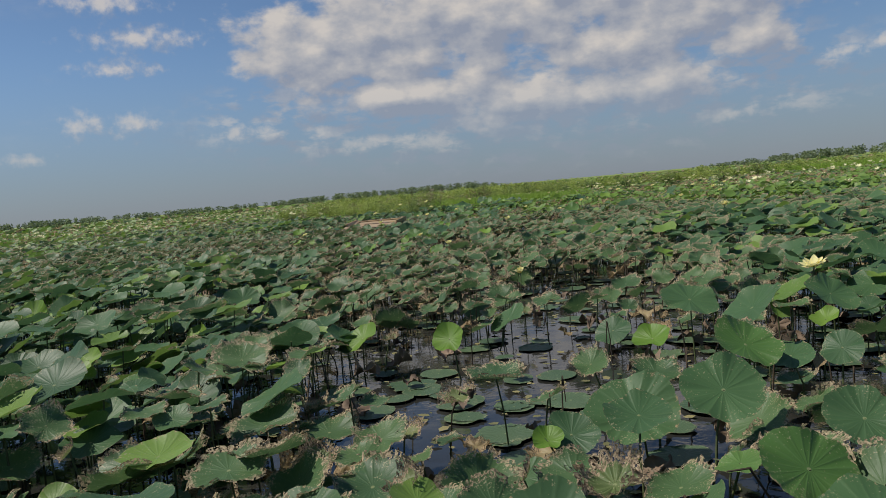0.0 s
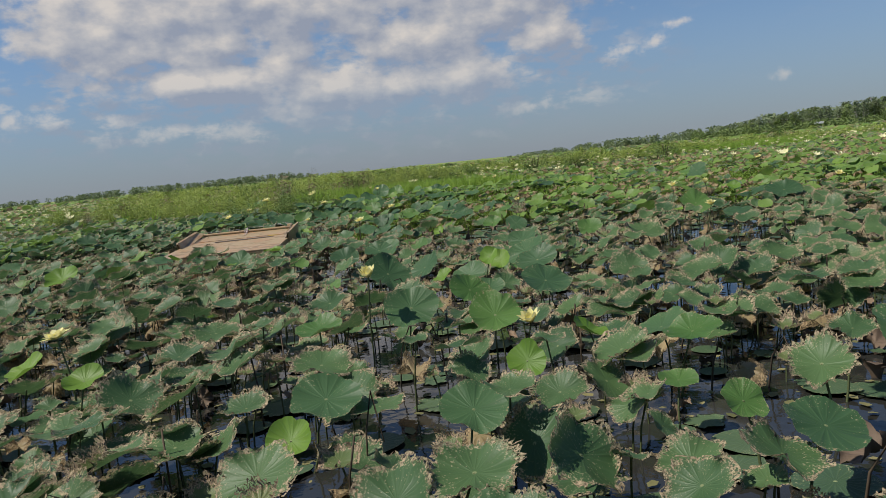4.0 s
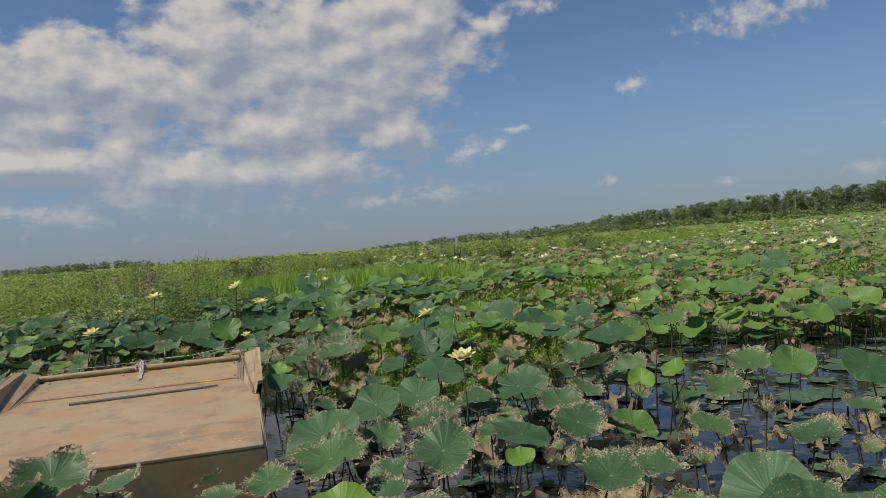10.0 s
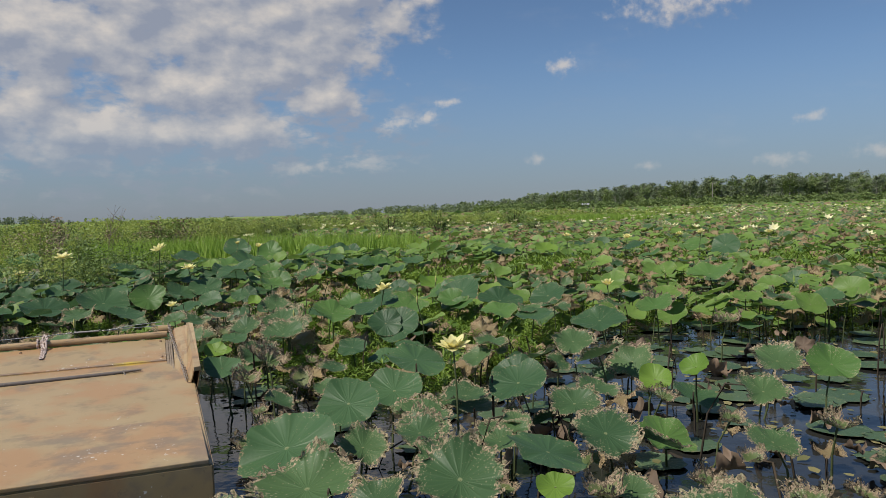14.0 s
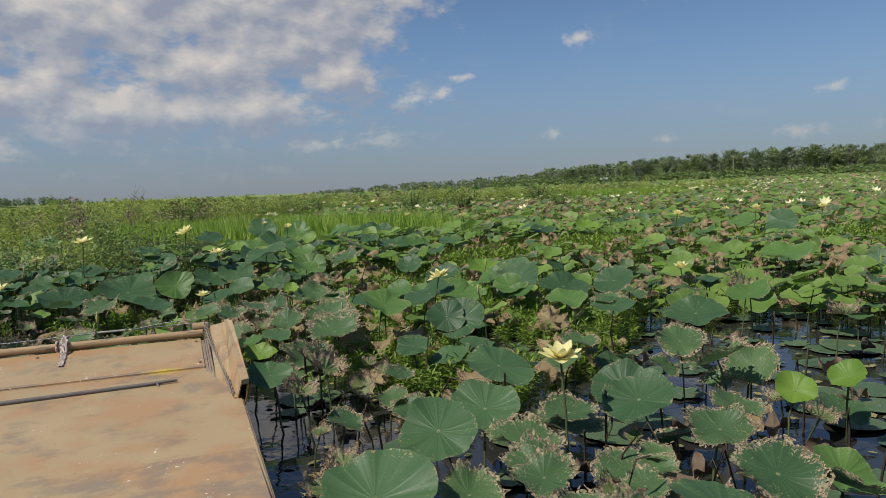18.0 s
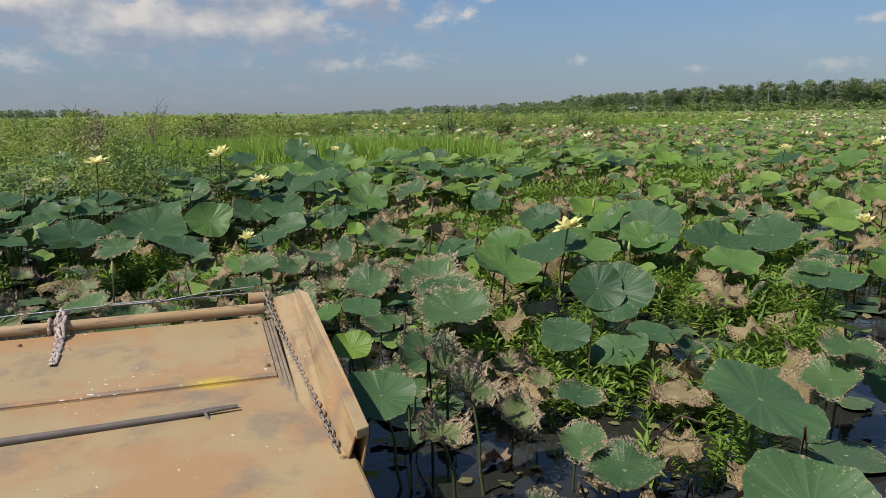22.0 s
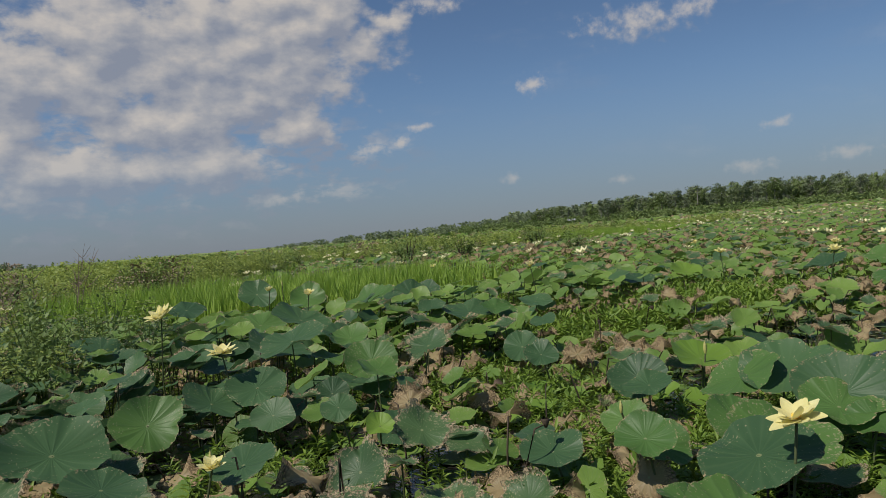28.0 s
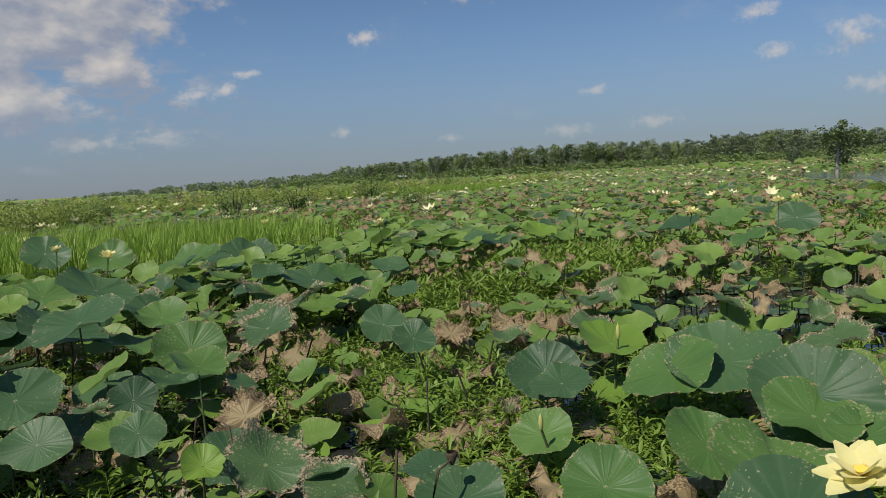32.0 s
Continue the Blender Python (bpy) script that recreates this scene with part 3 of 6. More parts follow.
def bud(x, y, z, r=0.055):
    root = new("lotus_bud")
    root.matrix_basis = pose(x, y, 0)
    put("bud", BUDS, root, Matrix.Translation((0, 0, z)) @ Matrix.Diagonal((r * 0.8, r * 0.8, r * 1.7, 1)))
    put("stalk", STALKS[int(rng.integers(5))], root, Matrix.Diagonal((1, 1, z, 1)))
    return tagged(root, "closed yellow-green lotus bud on a green stalk", "lotus bud", "lotus buds")


# ---- the boat ----
BOAT_X, BOAT_Y, BOAT_TURN = -4.49, 8.48, 20.0
boat = new("boat")
boat.matrix_basis = pose(BOAT_X, BOAT_Y, 0, 0, 0, BOAT_TURN)
tagged(boat, "flat-bottomed boat bow in worn tan paint with a chain", "boat")


def slope(v):
    """Height of the bow deck at v metres ahead."""
    return 0.38 + 0.07 * max(0.0, v - 2.05)


def solid(points, drop, bevel=0.004):
    """A plate with its upper outline at points, drop metres thick, with softened edges."""
    bm = bmesh.new()
    top = [bm.verts.new(p) for p in points]
    low = [bm.verts.new((p[0], p[1], p[2] - drop)) for p in points]
    bm.faces.new(top)
    bm.faces.new(low[::-1])
    for i in range(len(top)):
        j = (i + 1) % len(top)
        bm.faces.new((top[i], low[i], low[j], top[j]))
    if bevel:
        bmesh.ops.bevel(bm, geom=bm.edges[:], offset=bevel, segments=2, affect="EDGES", profile=0.6)
    return bm


L, R, STERN = -1.5, 0.262, 0.2
# hull under the deck: raked bow, flat bottom, square end
bm = bmesh.new()
outline = [(STERN, 0.35), (3.30, slope(3.30) - 0.03), (3.34, slope(3.30) - 0.09), (2.55, 0.02), (2.2, -0.12), (STERN, -0.12)]
sides = [[bm.verts.new((u, v, z)) for v, z in outline] for u in (L - 0.17, R + 0.17)]
bm.faces.new(sides[0])
bm.faces.new(sides[1][::-1])
for i in range(len(outline)):
    j = (i + 1) % len(outline)
    bm.faces.new((sides[0][i], sides[1][i], sides[1][j], sides[0][j]))
bmesh.ops.bevel(bm, geom=bm.edges[:], offset=0.008, segments=2, affect="EDGES")
put("hull", bm_mesh("hull", bm, PAINT), boat)
put("bow_deck", bm_mesh("bow_deck", solid([(L, 2.56, slope(2.56) + 0.006), (R, 2.56, slope(2.56) + 0.006), (R, 3.32, slope(3.32) + 0.006), (L, 3.32, slope(3.32) + 0.006)], 0.02), PAINT), boat, label="stained tan deck sheet")
put("middle_deck", bm_mesh("middle_deck", solid([(L, 2.10, slope(2.10)), (R, 2.10, slope(2.10)), (R, 2.57, slope(2.57) - 0.003), (L, 2.57, slope(2.57) - 0.003)], 0.02), DECK_PAINT), boat, label="scuffed tan deck sheet")
put("rear_deck", bm_mesh("rear_deck", solid([(L - 0.15, STERN, 0.372), (R + 0.15, STERN, 0.372), (R + 0.15, 2.095, 0.374), (L - 0.15, 2.095, 0.374)], 0.02), DECK_PAINT), boat)
put("seam_strip", bm_mesh("seam_strip", solid([(L, 2.562, slope(2.56) + 0.012), (R, 2.562, slope(2.56) + 0.012), (R, 2.60, slope(2.6) + 0.012), (L, 2.60, slope(2.6) + 0.012)], 0.008, 0.002), CHIPPED), boat, label="chipped tan lap seam strip")


def side_wall(flip):
    """Side rails, sloped strip, upright wall and top flange of one side of the bow."""
    c = (L + R) / 2

    def at(u, v, z):
        return (u if not flip else 2 * c - u, v, z)

    for i, (u0, u1, h) in enumerate(((R + 0.003, R + 0.021, 0.004), (R + 0.024, R + 0.036, 0.007), (R + 0.038, R + 0.050, 0.011))):
        put("edge_rail", bm_mesh("edge_rail", solid([at(u0, 2.10, 0.385 + h), at(u1, 2.10, 0.385 + h), at(u1, 3.26, slope(3.26) + h), at(u0, 3.26, slope(3.26) + h)], 0.03, 0.0025), WORN), boat)
    put("side_strip", bm_mesh("side_strip", solid([at(R + 0.052, 2.08, 0.386), at(R + 0.125, 2.02, 0.405), at(R + 0.185, 3.36, 0.575), at(R + 0.062, 3.45, 0.535)], 0.02, 0.003), STREAKED), boat, label="sloping strip streaked with rust")
    low = [(R + 0.135, 1.80, 0.385), (R + 0.125, 2.05, 0.408), (R + 0.15, 2.6, 0.470), (R + 0.185, 3.36, 0.574)]
    high = [(R + 0.166, 1.77, 0.500), (R + 0.166, 2.05, 0.520), (R + 0.172, 2.6, 0.557), (R + 0.192, 3.34, 0.590)]
    for name, lows, highs, thick in (("side_wall", low, high, 0.006), ("outer_plate", [(R + 0.165, p[1], 0.30) for p in high], [(R + 0.198, p[1], p[2] - 0.02) for p in high], 0.005)):
        bm = bmesh.new()
        inner = [[bm.verts.new(at(*p)) for p in row] for row in (lows, highs)]
        outer = [[bm.verts.new(at(p[0] + thick, p[1], p[2])) for p in row] for row in (lows, highs)]
        for k in range(3):
            bm.faces.new((inner[0][k], inner[0][k + 1], inner[1][k + 1], inner[1][k]))
            bm.faces.new((outer[0][k], outer[1][k], outer[1][k + 1], outer[0][k + 1]))
            bm.faces.new((inner[0][k], outer[0][k], outer[0][k + 1], inner[0][k + 1]))
            bm.faces.new((inner[1][k], inner[1][k + 1], outer[1][k + 1], outer[1][k]))
        for k in (0, 3):
            bm.faces.new((inner[0][k], inner[1][k], outer[1][k], outer[0][k]))
        put(name, bm_mesh(name, bm, STREAKED), boat)
    put("flange", bm_mesh("flange", solid([at(R + 0.160, 1.75, 0.508), at(R + 0.205, 1.77, 0.509), at(R + 0.226, 3.22, 0.604), at(R + 0.198, 3.37, 0.590), at(R + 0.176, 3.33, 0.595)], 0.03, 0.005), PAINT), boat, label="pale tan top flange")
    put("gusset_plate", bm_mesh("gusset_plate", solid([at(R + 0.03, 2.06, 0.386), at(R + 0.12, 2.05, 0.39), at(R + 0.13, 2.14, 0.405), at(R + 0.045, 2.15, 0.40)], 0.012, 0.002), PAINT), boat)
    plate = put("bracket", bm_mesh("bracket", solid([at(R + 0.05, 1.93, 0.382), at(R + 0.11, 1.99, 0.386), at(R + 0.165, 1.79, 0.386), at(R + 0.12, 1.76, 0.382)], 0.012, 0.002), RUSTY), boat, label="bolted rusty bracket plate")
    bolt = tube([at(R + 0.125, 1.81, 0.383), at(R + 0.125, 1.81, 0.398), at(R + 0.125, 1.81, 0.401)], (0.013, 0.012, 0.001), 8)
    put("bolt", to_mesh("bolt", *bolt, RUSTY), plate)


side_wall(False)
side_wall(True)
v, t_ = join([tube([(L - 0.06, 3.36, 0.502), (R + 0.02, 3.36, 0.505)], (0.028, 0.028), 16), tube([(L - 0.061, 3.36, 0.502), (L - 0.06, 3.36, 0.502)], (0.001, 0.028), 16)])
put("bow_tube", to_mesh("bow_tube", v, t_, PIPE), boat, label="scraped pipe across the bow")
v, t_ = join([tube([(R - 0.05, 3.44, 0.535), (R + 0.055, 3.44, 0.537)], (0.036, 0.036), 16), tube([(R - 0.051, 3.44, 0.535), (R - 0.05, 3.44, 0.535)], (0.001, 0.036), 16)])
put("pipe_stub", to_mesh("pipe_stub", v, t_, PAINT), boat, label="short capped pipe end")
for u, v_ in ((0.225, 3.22), (0.232, 2.68), (-0.8, 3.22), (-1.44, 3.2)):
    b = tube([(u, v_, slope(v_) + 0.004), (u, v_, slope(v_) + 0.015), (u, v_, slope(v_) + 0.018)], (0.011, 0.010, 0.001), 8)
    put("screw", to_mesh("screw", *b, RUSTY), boat)
# chain from the pipe end back to the bracket
ring = []
for i in range(12):
    u = math.tau * i / 12
    ring.append((0.0105 * math.cos(u), 0.018 * math.sin(u) + (0.007 if math.sin(u) > 0 else -0.007), 0))
v, t_ = tube(ring + ring[:1], [0.0042] * 13, 6)
LINK = to_mesh("chain_link", v, t_, CHAIN)
way_points = [Vector((R + 0.035, 3.45, 0.575)), Vector((R + 0.045, 3.30, 0.53)), Vector((R + 0.07, 2.85, 0.475)), Vector((R + 0.10, 2.35, 0.43)), Vector((R + 0.112, 2.10, 0.418)), Vector((R + 0.118, 1.85, 0.402))]
lengths = [0.0]
for a, b in zip(way_points, way_points[1:]):
    lengths.append(lengths[-1] + (b - a).length)
count = int(lengths[-1] / 0.0375)
for i in range(count):
    s = lengths[-1] * (i + 0.5) / count
    k = max(j for j in range(len(lengths) - 1) if lengths[j] <= s)
    p = way_points[k].lerp(way_points[k + 1], (s - lengths[k]) / (lengths[k + 1] - lengths[k]))
    d = (way_points[k + 1] - way_points[k]).normalized()
    m = Matrix.Translation(p) @ d.to_track_quat("Y", "Z").to_matrix().to_4x4() @ Matrix.Rotation(radians(40 if i % 2 else -50), 4, "Y")
    put("chain_link", LINK, boat, m)
# cable with a turnbuckle before the tube, rope tied round it
for k, dz in enumerate((0.0, 0.022)):
    pts = [(-0.205, 3.465, 0.562), (0.0, 3.462, 0.566 + dz), (R - 0.02, 3.45, 0.570 + dz * 1.4)]
    put("cable", to_mesh("cable", *tube(pts, (0.004,) * 3, 6), CABLE), boat)
put("cable", to_mesh("cable", *tube([(L, 3.45, 0.555), (-1.0, 3.455, 0.55), (-0.48, 3.465, 0.562)], (0.004,) * 3, 6), CABLE), boat)
frame_bars = [tube([(-0.44, 3.465 + s, 0.564), (-0.25, 3.465 + s, 0.564)], (0.006, 0.006), 8) for s in (-0.014, 0.014)]
frame_bars += [tube([(x, 3.447, 0.564), (x, 3.483, 0.564)], (0.009, 0.009), 8) for x in (-0.44, -0.25)]
put("turnbuckle", to_mesh("turnbuckle", *join(frame_bars), STEEL), boat, label="galvanised turnbuckle")
for x in (-0.47, -0.215):
    eye = [(x + 0.013 * math.cos(u), 3.465 + 0.013 * math.sin(u), 0.564) for u in np.linspace(0, math.tau, 13)]
    put("eye_bolt", to_mesh("eye_bolt", *tube(eye, [0.0045] * 13, 6), STEEL), boat)
strands = []
for i in range(4):
    q = math.tau * i / 4
    pts = []
    for s in np.linspace(0, 1, 26):
        bx, by, bz = -0.65 + 0.03 * s, 3.43 - 0.5 * s, 0.555 - 0.13 * min(1, s * 1.5) + 0.01 * math.sin(s * 9)
        g = 0.015 * (1.15 - 0.5 * s)
        pts.append((bx + g * math.cos(q + 9 * s) + rng.normal(0, 0.003), by + rng.normal(0, 0.004), max(bz + g * math.sin(q + 17 * s), slope(by) + 0.012)))
    strands.append(tube(pts, [0.009 * (1.15 - 0.45 * s) * rng.uniform(0.6, 1.25) for s in np.linspace(0, 1, 26)], 6))
for i in range(5):
    u0 = rng.uniform(-0.02, 0.02)
    loop = [(-0.65 + u0 + 0.012 * (i - 2), 3.36 + 0.038 * math.cos(u), 0.505 + 0.038 * math.sin(u)) for u in np.linspace(0, math.tau, 14)]
    strands.append(tube(loop, [0.0085] * 14, 6))
for i in range(46):
    f = rng.uniform(0, 1)
    p0 = np.array((-0.65 + 0.03 * f + rng.normal(0, 0.012), 3.43 - 0.5 * f, 0.0))
    p0[2] = max(0.565 - 0.13 * min(1, f * 1.5), slope(p0[1]) + 0.014)
    d = np.array((rng.normal(0, 0.018), rng.normal(-0.01, 0.02), rng.uniform(0.0, 0.014)))
    strands.append(tube([p0, p0 + d * 0.6, p0 + d * 1.0 - np.array((0, 0, 0.003))], (0.0016, 0.0013, 0.0008), 4))
put("rope", to_mesh("rope", *join(strands), ROPE), boat, label="frayed pale rope knotted round the pipe")
# a pole lying on the deck
pole = new("push_pole")
pole.matrix_basis = boat.matrix_basis @ pose(0.07, 2.297, 0.416, 0, 0, 184)
put("shaft", to_mesh("shaft", *tube([(0.15, 0, 0), (1.15, -0.02, 0.0)], (0.014, 0.016), 10), DARKPOLE), pole)
put("prong", to_mesh("prong", *tube([(-0.02, 0.012, 0.008), (0.08, 0.012, 0.006), (0.2, 0.0, 0)], (0.006, 0.008, 0.01), 8), DARKPOLE), pole)
put("prong", to_mesh("prong", *tube([(-0.02, -0.012, 0.004), (0.08, -0.012, 0.004), (0.2, 0.0, 0)], (0.006, 0.008, 0.01), 8), DARKPOLE), pole)
put("peg", to_mesh("peg", *tube([(0.1, 0.0, 0.01), (0.085, 0.05, -0.012)], (0.007, 0.006), 6), DARKPOLE), pole)
tagged(pole, "dark weathered forked pole lying on the deck", "push pole")


def in_boat(x, y, margin=0.12):
    a = radians(BOAT_TURN)
    dx, dy = np.asarray(x) - BOAT_X, np.asarray(y) - BOAT_Y
    u, v = dx * math.cos(a) + dy * math.sin(a), -dx * math.sin(a) + dy * math.cos(a)
    return (u > L - 0.25 - margin) & (u < R + 0.25 + margin) & (v > STERN - margin) & (v < 3.5 + margin)


# ---- single lotus leaves along the way ----
lotus(-7.21, 14.72, 0.45, 0.32, DARK, 16, 323)
lotus(-6.89, 15.34, 0.43, 0.22, MID, 36, 289)
lotus(-6.77, 14.29, 0.36, 0.21, DARK, 8, 332)
lotus(-7.82, 14.47, 0.42, 0.28, DARK, 12, 318)
lotus(-7.33, 14.27, 0.36, 0.23, CHEWED, 12, 250)
lotus(-6.58, 15.75, 0.45, 0.21, DARK, 20, 330)
lotus(-6.29, 15.93, 0.50, 0.22, DARK, 20, 288)
lotus(-6.26, 17.48, 0.62, 0.33, DARK, 12, 222)
lotus(-5.71, 17.50, 0.60, 0.20, MID, 12, 266)
lotus(-5.42, 16.22, 0.50, 0.18, MID, 12, 326)
lotus(-5.18, 15.53, 0.38, 0.18, DRY, 20, 234)
lotus(-6.06, 14.35, 0.40, 0.19, DARK, 8, 241)
lotus(-4.99, 16.89, 0.55, 0.23, CHEWED, 20, 228)
lotus(-5.36, 14.88, 0.40, 0.09, YOUNG, 24, 277)
lotus(-5.64, 15.26, 0.45, 0.12, DARK, 24, 279)
lotus(-4.08, 19.43, 0.55, 0.20, MID, 12, 300)
lotus(-3.03, 15.74, 0.45, 0.23, YOUNG, 12, 301)
lotus(-2.73, 15.10, 0.45, 0.30, DARK, 16, 230)
lotus(-2.84, 14.34, 0.40, 0.21, MID, 12, 256)
lotus(-3.71, 13.48, 0.48, 0.25, DARK, 12, 220)
lotus(-4.09, 12.73, 0.50, 0.22, MID, 12, 317)
lotus(-4.04, 13.96, 0.45, 0.15, MID, 20, 239)
lotus(-4.58, 12.63, 0.45, 0.22, CHEWED, 16, 259)
lotus(-4.40, 11.80, 0.46, 0.23, CHEWED, 12, 237)
lotus(-4.99, 12.88, 0.36, 0.19, CHEWED, 16, 251)
lotus(-4.96, 12.33, 0.35, 0.12, DARK, 8, 287)
lotus(-5.17, 12.37, 0.30, 0.09, MID, 16, 227)
lotus(-3.43, 12.47, 0.40, 0.22, DARK, 30, 251)
lotus(-3.82, 11.92, 0.30, 0.14, DARK, 16, 252)
lotus(-3.53, 11.91, 0.22, 0.16, DARK, 16, 211)
lotus(-4.52, 11.41, 0.36, 0.17, CHEWED, 20, 291)
lotus(-4.88, 11.42, 0.40, 0.09, YOUNG, 24, 275)
lotus(-4.14, 11.63, 0.25, 0.09, CUPPED, 16, 316)
lotus(-4.61, 11.24, 0.30, 0.16, CHEWED, 8, 323)
lotus(-2.28, 14.14, 0.40, 0.26, DARK, 16, 287)
lotus(-2.34, 13.59, 0.36, 0.21, MID, 8, 249)
lotus(-1.63, 14.61, 0.38, 0.25, DARK, 20, 226)
lotus(-3.35, 11.59, 0.20, 0.07, CUPPED, 8, 238)
lotus(-5.78, 13.97, 0.30, 0.18, DRY, 12, 298)
lotus(-6.16, 13.97, 0.25, 0.17, MID, 12, 241)
lotus(-4.07, 16.50, 0.45, 0.15, DARK, 24, 266)
lotus(-3.61, 17.19, 0.30, 0.16, DRY, 20, 244)
lotus(-3.05, 17.45, 0.30, 0.17, DRY, 16, 306)
lotus(-0.27, 23.04, 0.50, 0.26, YOUNG, 16, 286)
lotus(-1.50, 25.63, 0.55, 0.33, MID, 8, 270)
lotus(-8.27, 18.07, 0.62, 0.30, DARK, 16, 335)
lotus(-11.56, 20.95, 0.65, 0.34, MID, 8, 292)
lotus(-3.58, 15.27, 0.40, 0.17, DARK, 8, 225)
lotus(-6.40, 19.09, 0.65, 0.34, DARK, 16, 330)
lotus(-4.89, 22.06, 0.60, 0.30, DARK, 16, 244)
lotus(-5.54, 22.06, 0.62, 0.30, MID, 8, 251)
lotus(3.29, 22.98, 0.50, 0.34, MID, 16, 217)
lotus(-3.43, 20.28, 0.50, 0.24, DARK, 8, 279)
lotus(-6.45, 17.85, 0.50, 0.34, DARK, 16, 342)
lotus(-7.02, 19.85, 0.55, 0.34, MID, 12, 309)
lotus(-5.91, 17.36, 0.45, 0.17, MID, 8, 336)
lotus(-5.50, 16.94, 0.45, 0.23, MID, 36, 274)
lotus(-5.75, 21.47, 0.62, 0.34, MID, 20, 217)
lotus(-5.84, 18.37, 0.50, 0.26, DARK, 16, 315)
lotus(-5.06, 21.83, 0.60, 0.34, DARK, 20, 288)
lotus(-5.03, 17.95, 0.46, 0.24, CHEWED, 12, 215)
lotus(-4.40, 19.48, 0.52, 0.33, DARK, 8, 300)
lotus(-3.97, 19.57, 0.50, 0.20, MID, 16, 302)
lotus(-4.07, 17.52, 0.36, 0.20, DARK, 24, 259)
lotus(-3.54, 17.42, 0.25, 0.18, DRY, 12, 269)
lotus(-2.99, 15.18, 0.42, 0.26, MID, 20, 190)
lotus(-3.57, 15.50, 0.40, 0.20, DARK, 30, 247)
lotus(-2.74, 14.44, 0.45, 0.28, DARK, 30, 227)
lotus(-1.77, 15.31, 0.42, 0.21, CHEWED, 12, 173)
lotus(-3.87, 14.87, 0.30, 0.15, MID, 20, 222)
lotus(-3.88, 15.28, 0.30, 0.09, CUPPED, 20, 300)
lotus(-3.39, 13.89, 0.40, 0.25, MID, 12, 286)
lotus(-3.90, 14.16, 0.35, 0.17, MID, 20, 297)
lotus(-2.74, 14.16, 0.36, 0.15, MID, 16, 221)
lotus(-2.88, 17.40, 0.25, 0.19, DRY, 16, 244)
lotus(-5.18, 16.63, 0.22, 0.21, CUPPED, 12, 224)
lotus(-5.78, 16.21, 0.35, 0.14, DARK, 36, 278)
lotus(-1.28, 25.55, 0.50, 0.30, MID, 12, 269)
lotus(-7.83, 23.77, 0.70, 0.34, DARK, 30, 283)
lotus(-6.76, 22.45, 0.65, 0.29, MID, 30, 279)
lotus(1.43, 21.68, 0.55, 0.32, DARK, 12, 187)
lotus(3.45, 21.46, 0.55, 0.34, DARK, 30, 228)
lotus(1.29, 19.90, 0.50, 0.24, MID, 16, 179)
lotus(0.66, 20.41, 0.40, 0.24, DRY, 16, 259)
lotus(-1.37, 22.40, 0.50, 0.30, DARK, 8, 281)
lotus(0.35, 21.51, 0.30, 0.26, DRY, 16, 247)
lotus(-0.05, 23.84, 0.45, 0.23, YOUNG, 16, 287)
lotus(-2.59, 9.97, 0.40, 0.19, DARK, 16, 232)
lotus(-4.44, 10.59, 0.34, 0.15, CUPPED, 12, 325)
lotus(-4.33, 10.87, 0.40, 0.17, CUPPED, 20, 336)
lotus(-4.69, 10.92, 0.36, 0.14, DARK, 16, 285)
lotus(-4.47, 12.38, 0.42, 0.22, CHEWED, 12, 242)
lotus(-4.14, 12.99, 0.45, 0.18, MID, 16, 327)
lotus(-5.33, 12.14, 0.40, 0.16, CHEWED, 20, 261)
lotus(-4.89, 11.67, 0.35, 0.08, YOUNG, 8, 310)
lotus(-3.55, 12.48, 0.42, 0.16, DARK, 36, 269)
lotus(-2.65, 9.85, 0.25, 0.08, CUPPED, 20, 229)
lotus(-0.67, 13.27, 0.40, 0.26, CUPPED, 16, 272)
lotus(0.79, 15.55, 0.50, 0.34, MID, 8, 207)
lotus(-6.92, 11.96, 0.35, 0.22, CUPPED, 20, 316)
lotus(-3.53, 10.81, 0.20, 0.10, DRY, 12, 235)
lotus(-3.18, 9.35, 0.30, 0.17, CHEWED, 12, 270)
lotus(-4.43, 11.21, 0.36, 0.22, CUPPED, 20, 338)
lotus(-1.31, 10.44, 0.15, 0.15, DARK, 16, 308)
lotus(0.56, 5.40, 0.42, 0.13, YOUNG, 36, 255)
lotus(-1.57, 7.17, 0.40, 0.21, DARK, 16, 276)
lotus(-1.11, 5.90, 0.30, 0.15, DARK, 12, 289)
lotus(-1.66, 4.89, 0.25, 0.17, CUPPED, 16, 326)
lotus(0.48, 7.28, 0.40, 0.21, DARK, 20, 252)
lotus(0.78, 4.60, 0.30, 0.17, CHEWED, 20, 305)
lotus(4.39, 11.44, 0.50, 0.30, DARK, 16, 273)
lotus(0.48, 2.55, 0.50, 0.20, DARK, 30, 293)
lotus(-5.86, 5.80, 0.45, 0.23, YOUNG, 20, 284)
lotus(1.78, -0.54, 0.42, 0.15, DARK, 30, 294)
lotus(1.43, 0.60, 0.42, 0.16, DARK, 16, 291)
lotus(2.44, 1.94, 0.42, 0.17, MID, 8, 232)
lotus(3.01, 1.30, 0.40, 0.18, CHEWED, 20, 241)
lotus(2.89, 0.61, 0.35, 0.17, DARK, 12, 313)
lotus(2.34, 1.38, 0.30, 0.10, MID, 8, 277)
lotus(3.12, -0.66, 0.35, 0.18, CHEWED, 16, 240)
lotus(2.07, -0.76, 0.35, 0.13, MID, 20, 325)
lotus(3.91, 1.45, 0.45, 0.18, YOUNG, 12, 260)
lotus(1.31, 3.76, 0.45, 0.24, DARK, 12, 311)
lotus(1.09, 2.66, 0.40, 0.21, MID, 20, 290)
